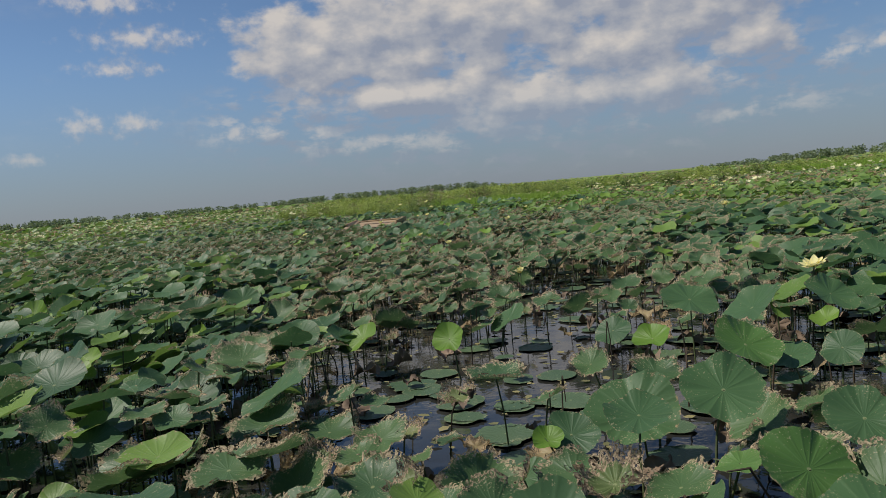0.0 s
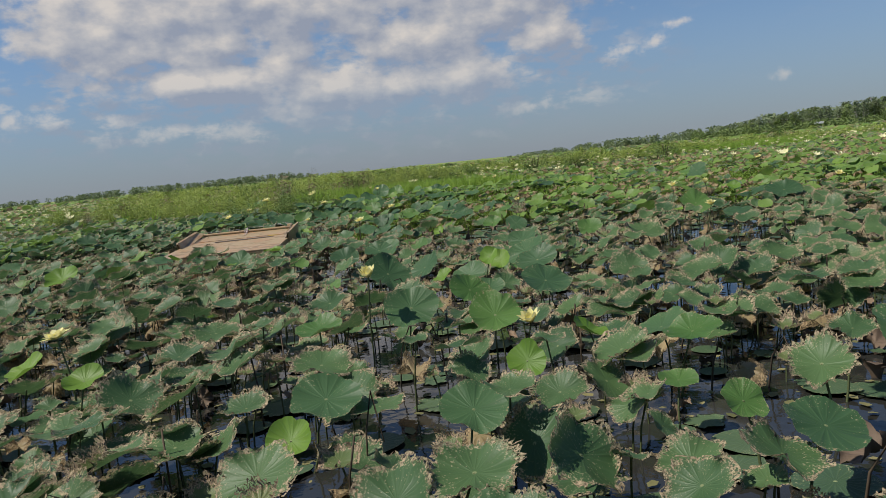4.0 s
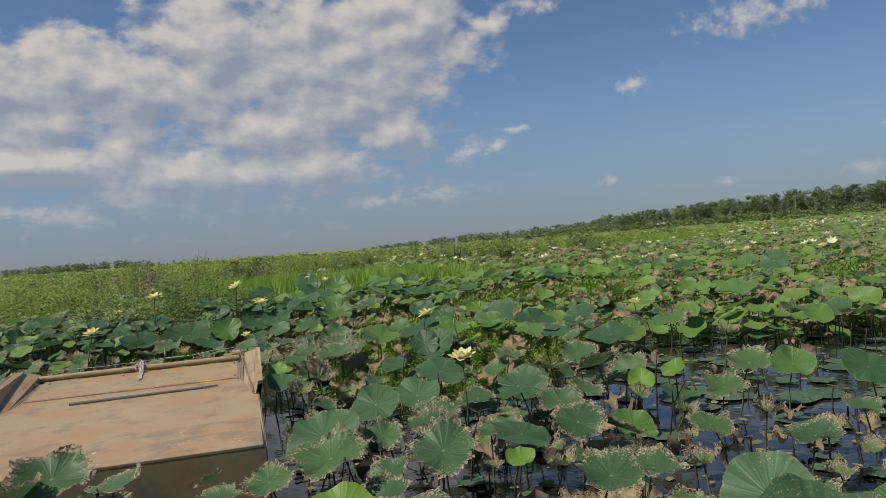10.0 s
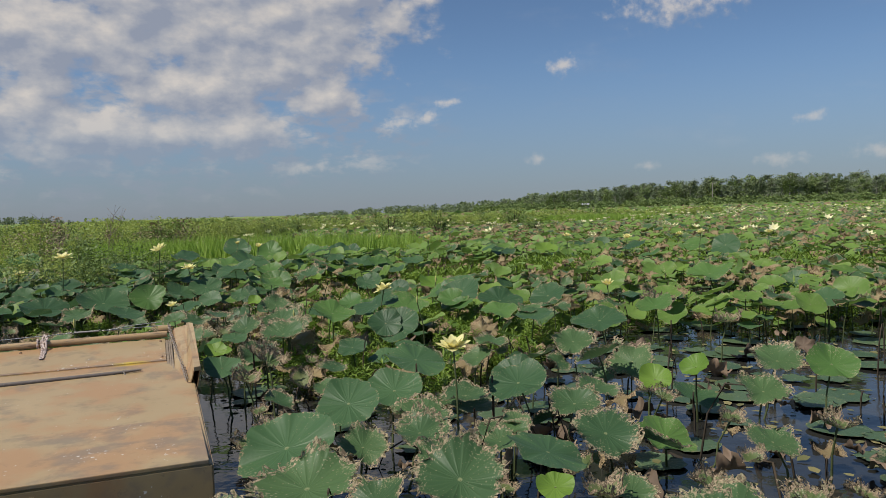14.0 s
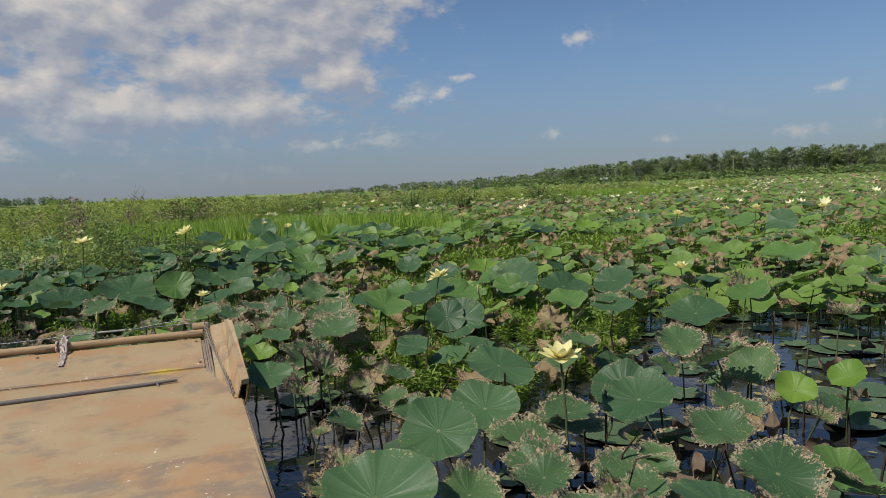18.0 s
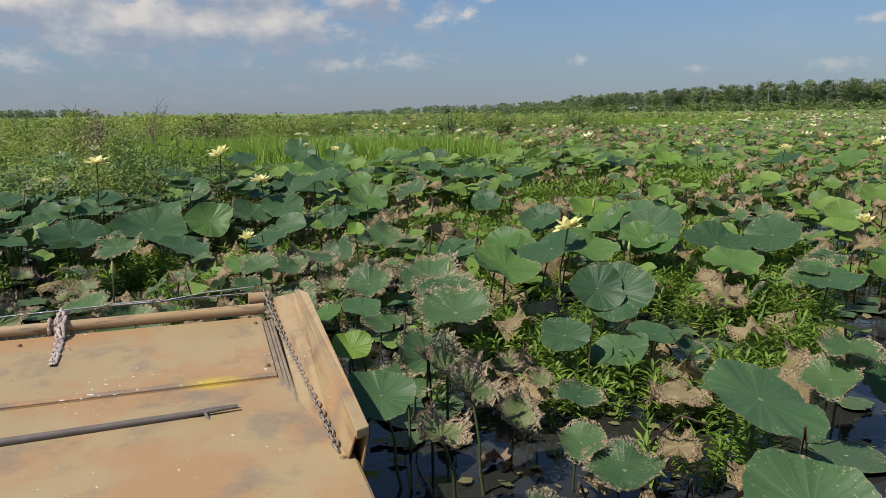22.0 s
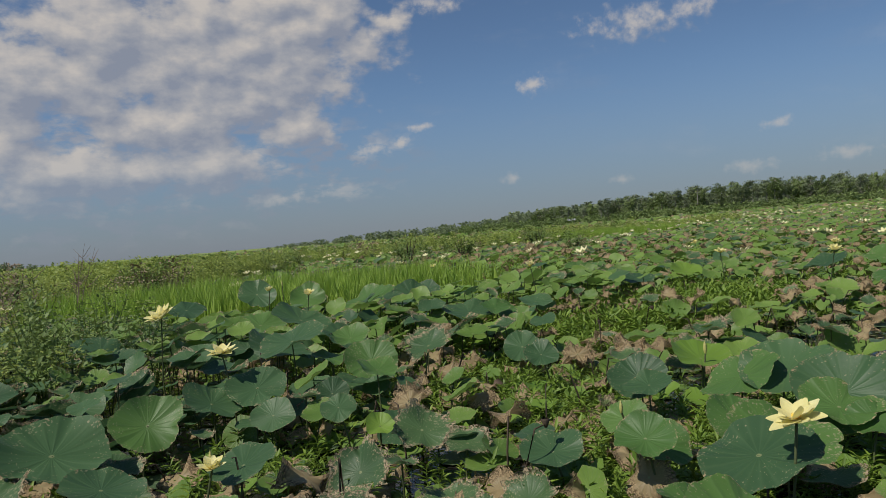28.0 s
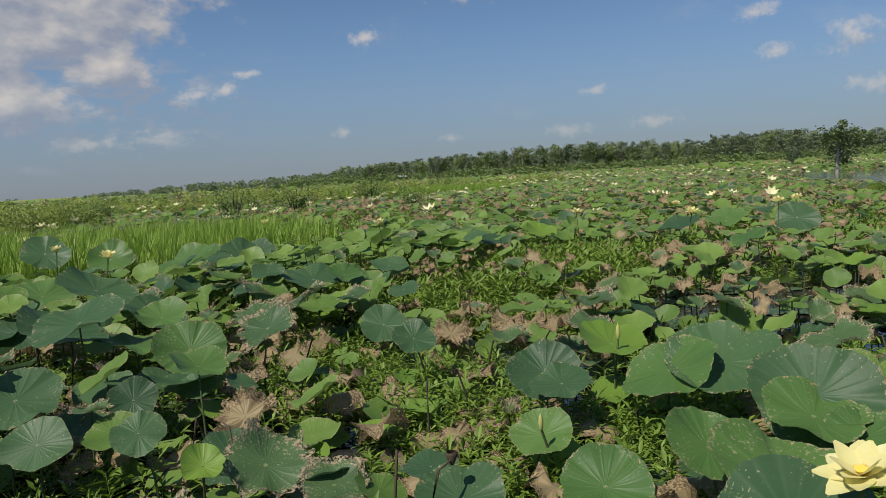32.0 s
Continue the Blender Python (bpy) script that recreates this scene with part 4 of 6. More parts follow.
lotus(-0.15, 2.27, 0.42, 0.18, MID, 8, 241)
lotus(11.04, -10.67, 0.40, 0.17, DARK, 8, 283)
lotus(11.97, -10.15, 0.30, 0.19, DARK, 20, 283)
lotus(11.36, -9.55, 0.50, 0.20, MID, 20, 319)
lotus(3.54, -9.28, 0.45, 0.19, YOUNG, 8, 354)
lotus(5.37, -7.75, 0.45, 0.21, DARK, 20, 327)
lotus(-3.03, 8.36, 0.40, 0.22, CHEWED, 16, 271)
lotus(-3.64, 8.32, 0.40, 0.23, CHEWED, 8, 261)
lotus(-3.61, 9.61, 0.40, 0.19, DARK, 20, 260)
lotus(-3.20, 9.07, 0.38, 0.14, CHEWED, 8, 262)
lotus(-3.24, 10.79, 0.40, 0.24, DARK, 10, 319)
lotus(-1.92, 8.56, 0.25, 0.15, CUPPED, 8, 324)
lotus(-2.25, 8.66, 0.20, 0.12, CHEWED, 16, 297)
lotus(-1.28, 8.52, 0.20, 0.11, CUPPED, 8, 336)
lotus(-1.51, 8.37, 0.20, 0.10, CUPPED, 8, 281)
lotus(-0.87, 8.75, 0.30, 0.13, CUPPED, 8, 228)
lotus(-1.11, 9.02, 0.35, 0.14, CUPPED, 4, 341)
lotus(-1.50, 9.37, 0.30, 0.11, CUPPED, 12, 293)
lotus(-1.15, 9.74, 0.35, 0.17, CHEWED, 16, 283)
lotus(-0.78, 10.33, 0.40, 0.20, CHEWED, 12, 270)
lotus(-0.54, 10.09, 0.42, 0.16, MID, 24, 264)
lotus(-1.37, 10.24, 0.40, 0.10, YOUNG, 28, 211)
lotus(-1.71, 9.88, 0.30, 0.13, CUPPED, 12, 303)
lotus(-1.46, 8.97, 0.30, 0.14, CHEWED, 16, 289)
lotus(-1.85, 9.41, 0.20, 0.16, MID, 16, 301)
lotus(-2.31, 9.62, 0.35, 0.16, CHEWED, 16, 261)
lotus(-2.10, 9.96, 0.35, 0.14, CHEWED, 12, 307)
lotus(-2.53, 10.52, 0.30, 0.19, DARK, 26, 259)
lotus(-2.79, 9.14, 0.30, 0.11, CHEWED, 8, 257)
lotus(-2.62, 8.50, 0.30, 0.08, YOUNG, 18, 272)
lotus(-4.07, 9.24, 0.30, 0.15, CUPPED, 8, 259)
lotus(-4.04, 9.52, 0.30, 0.13, CUPPED, 8, 211)
lotus(-3.49, 9.12, 0.30, 0.15, CHEWED, 16, 299)
lotus(-3.37, 10.08, 0.35, 0.19, DARK, 16, 255)
lotus(-0.40, 12.07, 0.40, 0.19, CUPPED, 4, 212)
lotus(-0.81, 12.87, 0.45, 0.18, MID, 16, 217)
lotus(-1.59, 12.02, 0.45, 0.24, DARK, 10, 252)
lotus(1.04, 5.03, 0.45, 0.22, DARK, 24, 247)
lotus(0.81, 5.70, 0.45, 0.24, DARK, 24, 235)
lotus(0.51, 5.13, 0.50, 0.11, YOUNG, 36, 255)
lotus(-0.55, 4.80, 0.42, 0.26, DARK, 30, 321)
lotus(0.33, 4.89, 0.35, 0.18, DARK, 30, 247)
lotus(0.63, 3.73, 0.40, 0.19, MID, 30, 318)
lotus(-0.03, 3.87, 0.35, 0.22, CHEWED, 16, 250)
lotus(-0.01, 4.64, 0.30, 0.13, DRY, 16, 245)
lotus(-1.56, 4.55, 0.30, 0.14, CUPPED, 4, 267)
lotus(-0.76, 4.24, 0.25, 0.14, DRY, 24, 291)
lotus(-1.09, 4.40, 0.25, 0.14, CHEWED, 8, 297)
lotus(-1.24, 4.84, 0.30, 0.13, MID, 24, 224)
lotus(-1.03, 5.49, 0.35, 0.17, CHEWED, 12, 237)
lotus(-1.97, 6.87, 0.35, 0.22, DARK, 20, 295)
lotus(-3.67, 6.90, 0.40, 0.20, DARK, 26, 293)
lotus(-2.50, 6.52, 0.35, 0.14, MID, 16, 313)
lotus(1.78, 5.33, 0.40, 0.18, CHEWED, 8, 244)
lotus(2.12, 6.86, 0.45, 0.28, CHEWED, 12, 305)
lotus(1.18, 4.51, 0.30, 0.15, CUPPED, 12, 218)
lotus(1.04, 4.31, 0.25, 0.16, CUPPED, 4, 237)
lotus(0.67, 4.35, 0.30, 0.15, DARK, 16, 271)
lotus(0.46, 4.69, 0.20, 0.14, CHEWED, 8, 270)
lotus(-0.05, 5.21, 0.30, 0.11, YOUNG, 28, 233)
lotus(-0.39, 5.59, 0.35, 0.22, DARK, 30, 227)
lotus(-1.59, 7.61, 0.35, 0.21, DARK, 26, 243)
lotus(-1.17, 7.16, 0.30, 0.21, CHEWED, 8, 255)
lotus(0.09, 8.00, 0.35, 0.21, CHEWED, 8, 262)
lotus(0.02, 7.51, 0.20, 0.16, DRY, 16, 249)
lotus(1.56, 7.53, 0.38, 0.13, CUPPED, 12, 266)
lotus(0.52, 6.72, 0.15, 0.21, MID, 16, 241)
lotus(-3.85, 9.00, 0.35, 0.24, DARK, 16, 245)
lotus(-0.70, 8.13, 0.30, 0.19, CHEWED, 16, 301)
lotus(1.30, 8.35, 0.40, 0.19, MID, 24, 278)
lotus(2.86, 10.02, 0.50, 0.27, MID, 24, 291)
lotus(3.36, 8.67, 0.45, 0.20, DARK, 10, 254)
lotus(-0.15, 4.84, 0.20, 0.13, MID, 24, 285)
lotus(-1.65, 5.62, 0.20, 0.15, CHEWED, 8, 273)
lotus(3.44, -1.25, 0.45, 0.15, MID, 10, 243)
lotus(3.55, -1.60, 0.40, 0.08, YOUNG, 18, 297)
lotus(3.68, -2.05, 0.40, 0.18, CHEWED, 12, 267)
lotus(3.15, -1.84, 0.35, 0.17, CHEWED, 12, 257)
lotus(2.35, -0.39, 0.35, 0.17, DARK, 10, 256)
lotus(2.28, -0.84, 0.40, 0.11, YOUNG, 28, 237)
lotus(2.90, -1.42, 0.30, 0.13, CHEWED, 16, 252)
lotus(3.57, 1.73, 0.42, 0.24, DARK, 20, 305)
lotus(3.30, 1.98, 0.40, 0.15, CHEWED, 8, 272)
lotus(3.98, 0.83, 0.30, 0.13, YOUNG, 36, 283)
lotus(4.32, 1.64, 0.35, 0.14, CHEWED, 12, 245)
lotus(4.90, 4.14, 0.45, 0.19, MID, 10, 269)
lotus(1.57, 0.02, 0.38, 0.19, CHEWED, 8, 268)
lotus(0.56, 0.86, 0.38, 0.20, DARK, 10, 299)
lotus(0.65, 0.30, 0.38, 0.11, YOUNG, 28, 270)
lotus(-2.00, 1.42, 0.40, 0.14, YOUNG, 18, 239)
lotus(-1.27, 1.16, 0.40, 0.12, YOUNG, 18, 291)
lotus(4.47, -1.69, 0.40, 0.13, MID, 24, 279)
lotus(4.34, -1.61, 0.38, 0.09, YOUNG, 36, 268)
lotus(3.52, 0.62, 0.15, 0.16, MID, 10, 246)
lotus(4.27, -1.03, 0.30, 0.12, DRY, 16, 257)
lotus(4.01, -1.26, 0.25, 0.08, DRY, 8, 269)
lotus(3.98, -0.68, 0.25, 0.08, DRY, 8, 293)
lotus(2.55, -1.39, 0.25, 0.09, DRY, 16, 274)
lotus(2.40, -0.57, 0.25, 0.09, DRY, 24, 252)
lotus(0.79, -0.23, 0.35, 0.13, CUPPED, 12, 250)
lotus(2.61, 0.91, 0.35, 0.11, MID, 24, 302)
lotus(1.50, 1.62, 0.35, 0.12, YOUNG, 36, 269)
lotus(1.80, 2.31, 0.35, 0.12, YOUNG, 18, 358)
lotus(2.26, 2.35, 0.35, 0.20, DARK, 10, 189)
lotus(3.68, -0.81, 0.35, 0.12, CHEWED, 8, 219)
lotus(-1.28, -0.51, 0.38, 0.23, CHEWED, 8, 273)
lotus(4.67, -0.25, 0.38, 0.13, CHEWED, 8, 282)
lotus(11.23, -8.37, 0.50, 0.27, DARK, 24, 205)
lotus(10.92, -9.90, 0.40, 0.15, CHEWED, 16, 293)
lotus(11.37, -10.33, 0.45, 0.21, DARK, 24, 300)
lotus(10.91, -10.34, 0.30, 0.24, DARK, 24, 287)
lotus(10.72, -10.75, 0.30, 0.14, DARK, 20, 291)
lotus(11.81, -11.12, 0.40, 0.18, MID, 30, 311)
lotus(11.55, -11.01, 0.35, 0.10, MID, 10, 208)
lotus(11.14, -11.37, 0.35, 0.20, CUPPED, 12, 251)
lotus(11.58, -9.38, 0.40, 0.15, DARK, 10, 252)
lotus(11.30, -9.05, 0.42, 0.18, CHEWED, 12, 237)
lotus(11.71, -7.76, 0.50, 0.20, DARK, 26, 325)
lotus(10.71, -8.02, 0.50, 0.23, DARK, 16, 308)
lotus(10.64, -10.86, 0.30, 0.08, YOUNG, 18, 298)
lotus(10.53, -10.91, 0.12, 0.13, DARK, 16, 270)
lotus(3.01, -8.98, 0.45, 0.21, YOUNG, 36, 288)
lotus(3.97, -9.00, 0.40, 0.23, MID, 16, 237)
lotus(5.13, -8.32, 0.45, 0.16, YOUNG, 28, 265)
lotus(4.95, -7.26, 0.40, 0.22, MID, 16, 279)
lotus(8.12, -10.31, 0.40, 0.19, DARK, 26, 216)
lotus(7.37, -10.45, 0.40, 0.19, DARK, 16, 232)
lotus(7.45, -10.84, 0.38, 0.16, MID, 10, 239)
lotus(8.21, -9.13, 0.35, 0.15, YOUNG, 28, 256)
lotus(7.72, -9.31, 0.35, 0.15, CHEWED, 12, 236)
lotus(8.33, -8.89, 0.30, 0.12, CUPPED, 8, 276)
lotus(9.02, -9.03, 0.35, 0.14, YOUNG, 36, 271)
lotus(7.33, -8.61, 0.35, 0.19, DARK, 10, 265)
lotus(2.43, -7.48, 0.40, 0.21, MID, 16, 220)
lotus(6.73, -10.97, 0.35, 0.13, YOUNG, 36, 236)
lotus(5.82, -10.75, 0.40, 0.17, DARK, 26, 309)
lotus(6.65, -9.56, 0.40, 0.16, YOUNG, 36, 253)
lotus(7.46, -7.08, 0.30, 0.16, CUPPED, 8, 288)
lotus(10.55, -8.60, 0.30, 0.15, YOUNG, 18, 248)
lotus(10.42, -9.60, 0.35, 0.15, CHEWED, 16, 274)
lotus(11.70, -8.26, 0.40, 0.10, YOUNG, 18, 246)
lotus(10.01, -7.89, 0.20, 0.17, DARK, 26, 252)
lotus(9.03, -7.95, 0.30, 0.19, DARK, 26, 228)
lotus(11.83, -8.91, 0.35, 0.14, DARK, 26, 251)
lotus(-2.22, 7.82, 0.40, 0.19, CHEWED, 8, 303)
lotus(-1.73, 8.12, 0.35, 0.13, CUPPED, 4, 200)
lotus(-0.09, 9.90, 0.40, 0.19, DARK, 26, 285)
lotus(-1.38, 7.77, 0.30, 0.15, CHEWED, 16, 282)
lotus(-1.06, 7.45, 0.38, 0.16, MID, 24, 228)
lotus(-1.55, 7.87, 0.25, 0.13, CUPPED, 8, 306)
lotus(-2.60, 8.80, 0.35, 0.20, DARK, 10, 349)
lotus(-3.07, 8.73, 0.35, 0.17, CHEWED, 8, 267)
lotus(-3.92, 8.13, 0.35, 0.15, CHEWED, 8, 271)
lotus(-1.61, 10.35, 0.30, 0.11, YOUNG, 28, 249)
lotus(-4.42, 14.38, 0.30, 0.18, DARK, 10, 252)
lotus(-3.45, 14.22, 0.40, 0.18, MID, 24, 267)
lotus(-8.80, 22.80, 0.60, 0.34, DARK, 10, 306)
lotus(-4.15, 15.31, 0.20, 0.12, DRY, 24, 248)

# ---- flowers and buds ----
flower(-2.99, 9.93, 0.64, 0.115, 0.2)
flower(-3.61, 13.34, 0.66, 0.12, 0.1, 20)
flower(-7.16, 16.61, 1.02, 0.14, 0.3, 30)
flower(-6.54, 15.99, 0.77, 0.125, 0.1, 8)
flower(-8.26, 15.90, 0.98, 0.135, 0.1, 10)
flower(-6.35, 19.58, 0.90, 0.10, 0.5)
flower(-7.04, 20.75, 0.92, 0.09, 0.6)
flower(-4.52, 27.05, 0.75, 0.12, 0.6)
flower(3.20, 31.19, 0.62, 0.13, 0.5)
flower(3.71, 25.15, 0.66, 0.12, 0.4)
flower(0.24, 2.37, 0.78, 0.10, 0.7)
flower(4.25, 2.06, 0.70, 0.10, 0.6)
flower(3.00, 8.56, 0.58, 0.10, 0.6)
flower(3.08, 11.05, 0.75, 0.10, 0.8)
flower(5.73, 13.64, 0.55, 0.12, 0.4)
flower(2.75, 21.05, 0.85, 0.12, 0.4)
flower(6.96, 14.47, 0.62, 0.12, 0.5)
flower(7.22, 11.81, 0.85, 0.12, 0.4)
flower(11.57, -7.29, 0.65, 0.125, 0.2, 15)
flower(8.03, -5.48, 0.40, 0.10, 0.6)
flower(4.95, -2.02, 0.51, 0.10, 0.7)
flower(9.32, 1.69, 0.74, 0.13, 0.4)
flower(1.37, 2.56, 0.36, 0.115, 0.6)
flower(-9.31, 16.67, 0.70, 0.11, 0.4)
flower(-7.61, 12.92, 0.73, 0.12, 0.2)
flower(-1.69, 1.42, 0.62, 0.11, 0.2)
flower(0.16, 22.58, 0.80, 0.12, 0.4)
flower(1.11, 20.86, 0.80, 0.12, 0.3)
flower(5.50, 23.75, 0.70, 0.13, 0.3)
flower(-3.10, 22.4, 0.85, 0.12, 0.6)
flower(-0.9, 14.5, 0.5, 0.10, 0.5)
flower(2.55, 11.84, 0.70, 0.110, 0.4)
flower(-6.17, 14.17, 0.45, 0.080, 0.4)
bud(-6.20, 14.27, 0.42, 0.06)
bud(-6.78, 13.04, 0.40, 0.06)
bud(-3.02, 15.67, 0.50)
bud(-3.92, 14.77, 0.37, 0.045)
bud(-3.25, 13.0, 0.55, 0.045)
bud(-4.45, 12.6, 0.5, 0.04)
bud(-8.6, 15.1, 0.7, 0.05)
bud(-6.95, 21.3, 0.95, 0.05)

# ---- where what grows ----
GAPS = [(9.6, -9.2, 1.75), (8.9, -5.9, 1.6), (8.6, -5.0, 1.2), (-2.2, 7.0, 0.9), (2.7, 7.1, 1.3), (3.4, 13.1, 1.2), (-0.6, 10.6, 1.4), (-0.9, 12.6, 1.2),
        (0.7, 11.9, 1.4), (-1.7, 11.8, 0.9), (-2.8, 12.6, 0.7), (-0.4, 17.9, 1.0), (0.7, 17.9, 1.0), (3.2, 1.2, 1.0), (4.0, 2.2, 1.0), (-7.6, 12.5, 0.8)]
WEEDS = [(-3.9, 12.0, 0.75), (-4.2, 12.9, 0.6), (-2.4, 13.7, 1.0), (-3.5, 11.5, 0.6), (-4.2, 16.7, 1.0), (-3.0, 18.9, 1.1), (-4.8, 16.9, 0.7), (-0.4, 21.3, 1.6),
         (-6.9, 13.8, 0.8), (-7.4, 14.4, 0.7), (-3.9, 15.6, 1.0), (-3.1, 15.3, 0.9), (-2.2, 18.2, 0.9), (-2.5, 19.6, 1.0), (-1.0, 20.0, 1.0), (-1.8, 16.0, 0.8),
         (-4.0, 14.3, 0.7), (-3.3, 14.5, 0.7), (10.4, 6.3, 2.2), (8.8, 13.0, 2.4), (4.2, 19.5, 1.6), (-6.0, 22.0, 1.4),
         (-3.5, 12.4, 0.5), (-3.6, 11.6, 0.5), (-2.8, 12.0, 0.5), (-3.3, 11.2, 0.5), (-2.4, 12.5, 0.45), (-3.8, 12.9, 0.5), (-3.8, 14.9, 0.6), (-2.5, 15.3, 0.7),
         (-1.9, 16.4, 0.8), (-1.2, 15.6, 0.6), (-4.5, 17.7, 0.7)]
UNDER = [(-7.8, 15.2, 1.4), (-6.3, 15.4, 1.1), (-5.8, 16.8, 1.1), (-8.8, 14.2, 1.2), (-7.0, 18.0, 3.0), (-5.0, 20.6, 2.4), (-2.6, 23.2, 2.4), (-5.6, 13.2, 1.0)]
TALL = [(-7.0, 18.2, 3.4), (-5.0, 20.6, 2.6), (-2.6, 23.2, 2.6), (-9.6, 15.5, 2.4), (9.5, 1.0, 2.6), (12.6, -6.0, 2.2), (9.5, 18.0, 4.0), (-12.0, 12.0, 4.0), (3.2, -8.2, 3.0), (6.6, -10.6, 2.6), (2.2, -5.4, 2.2)]
BROWN = [(-6.0, 11.6, 2.6), (3.0, -1.0, 3.5), (-1.2, 22.6, 1.6), (-2.6, 20.6, 1.2), (6.0, 27.0, 5.0), (13.0, 30.0, 6.0), (2.0, 38.0, 8.0), (-3.0, 5.5, 2.4), (5.0, -4.5, 4.0), (-4.0, 3.5, 3.0),
         (9.5, -8.5, 4.0), (7.0, -3.0, 3.0), (1.0, 3.5, 3.0), (-3.2, 9.2, 2.6), (0.5, 8.0, 2.5),
         (4.0, 22.0, 3.5), (9.5, 25.0, 5.0), (17.0, 25.0, 6.0), (-1.0, 28.0, 3.0), (24.0, 40.0, 10.0)]


def within(x, y, spots, grow=1.0):
    """1 at the middle of the nearest spot, 0 at its edge and outside."""
    x, y = np.asarray(x, float), np.asarray(y, float)
    best = np.zeros(x.shape)
    for cx, cy, r in spots:
        best = np.maximum(best, 1 - np.hypot(x - cx, y - cy) / (r * grow))
    return np.clip(best, 0, 1)


def on_bank(x, y, grow=1.0):
    best = np.zeros(np.shape(x))
    for cx, cy, rx, ry in BANKS:
        best = np.maximum(best, 1 - np.hypot((x - cx) / (rx * grow), (y - cy) / (ry * grow)))
    return best


GRASS_PATCHES = [(-8.2, 27.6, 5.6, 4.4), (8.0, 62.0, 7.0, 5.0)]


def on_grass(x, y):
    best = np.zeros(np.shape(x))
    for cx, cy, rx, ry in GRASS_PATCHES:
        best = np.maximum(best, 1 - np.hypot((x - cx) / rx, (y - cy) / ry))
    return best


def scattered(cell, box, jitter=0.48):
    xs, ys = np.meshgrid(np.arange(box[0], box[2], cell), np.arange(box[1], box[3], cell))
    x = xs.ravel() + rng.uniform(-jitter, jitter, xs.size) * cell
    y = ys.ravel() + rng.uniform(-jitter, jitter, xs.size) * cell
    return x, y


def on_channel(x, y, more=0.0):
    """The strip of open water towards the far wood."""
    turned, away = np.degrees(np.arctan2(x + 5, y - 12)), np.hypot(x + 5, y - 12)
    start = np.interp(turned, (36, 37.7, 43, 47, 60), (104, 84, 50, 40, 28))
    end = np.interp(turned, (36, 37.7, 43, 47, 60), (107, 111, 81, 69, 54))
    return (turned > 36 - more / 4) & (turned < 64) & (away > start - more) & (away < end + more * 0.2)


# the line that the camera follows, in plan
LINE = [(12.1, -14.1), (6.4, -7.5), (0.1, 0.5), (-2.1, 3.6), (-3.4, 6.1), (-4.5, 8.6), (-5.2, 11.8)]


def off_line(x, y):
    best = np.full(np.shape(x), 1e9)
    for (ax, ay), (bx, by) in zip(LINE, LINE[1:]):
        f = np.clip(((x - ax) * (bx - ax) + (y - ay) * (by - ay)) / ((bx - ax) ** 2 + (by - ay) ** 2), 0, 1)
        best = np.minimum(best, np.hypot(x - ax - f * (bx - ax), y - ay - f * (by - ay)))
    return best


def kinds_at(x, y):
    """The kind of leaf and its height for each spot."""
    tall, brown = within(x, y, TALL), within(x, y, BROWN)
    patch = rough_noise(x, y, 5.0, 1) * 0.6 + rough_noise(x, y, 2.0, 2) * 0.4
    worn = np.clip(0.36 + 1.1 * (patch - 0.5) + 0.6 * np.sqrt(brown) + 0.2 * (off_line(x, y) > 20) - 0.9 * np.sqrt(tall), 0.03, 0.85)
    drift = np.asarray(y) + 5 * (patch - 0.5)
    close_by = np.clip(1.2 - off_line(x, y) / 12, 0, 1) * np.clip((12 - drift) / 3, 0, 1)
    early = np.clip((-1 - drift) / 6, 0, 1)
    worn = np.clip(worn - 0.1 * early + (0.08 + 0.26 * (1 - early)) * close_by * (1 - 0.8 * np.sqrt(tall)), 0.03, 0.92)
    r = rng.random(len(x))
    browned = np.interp(drift, (-2, 10), (0.55, 1.0))
    kind = np.where(r < worn * 0.34 * browned, CUPPED, np.where(r < worn * 0.58 * browned, DRY, np.where(r < worn + 0.24, CHEWED, np.where(r < worn + 0.24 + (0.76 - worn) * np.where((off_line(x, y) < 6) | ((y < 8) & (off_line(x, y) < 14)), 0.8, 0.38), DARK, MID))))
    kind = np.where((rng.random(len(x)) < np.where(off_line(x, y) > 24, 0.13, 0.014)) & (kind != DRY), YOUNG, kind)
    afar = off_line(x, y) > np.where(x < -5, 32, np.where(y > 13, 3.5, 22))
    kind = np.where(afar & ((kind == CHEWED) | (kind == DARK)) & (rng.random(len(x)) < 0.65), MID, kind)
    kind = np.where(afar & (kind == CUPPED), DRY, kind)
    z = rng.uniform(0.2, 0.46, len(x)) + 0.24 * np.sqrt(tall) + 0.08 * (patch - 0.5)
    z = np.where((kind == DRY) & ~afar, z * 0.6, np.where(kind == CUPPED, z * 0.85, z))
    near_water = on_channel(x, y, 14.0)
    return kind, np.where(near_water, z * 0.3, z)


def weedy(x, y):
    """Where bright weeds grow between the leaves, 0 to 1."""
    here = (x > -6.5) & (y > 14.0) & (x < 19) & (y < 44) & (within(x, y, GAPS, 1.1) < 0.05)
    return (rough_noise(x, y, 2.2, 22) * 0.6 + rough_noise(x, y, 0.9, 23) * 0.4 + 0.06) * here


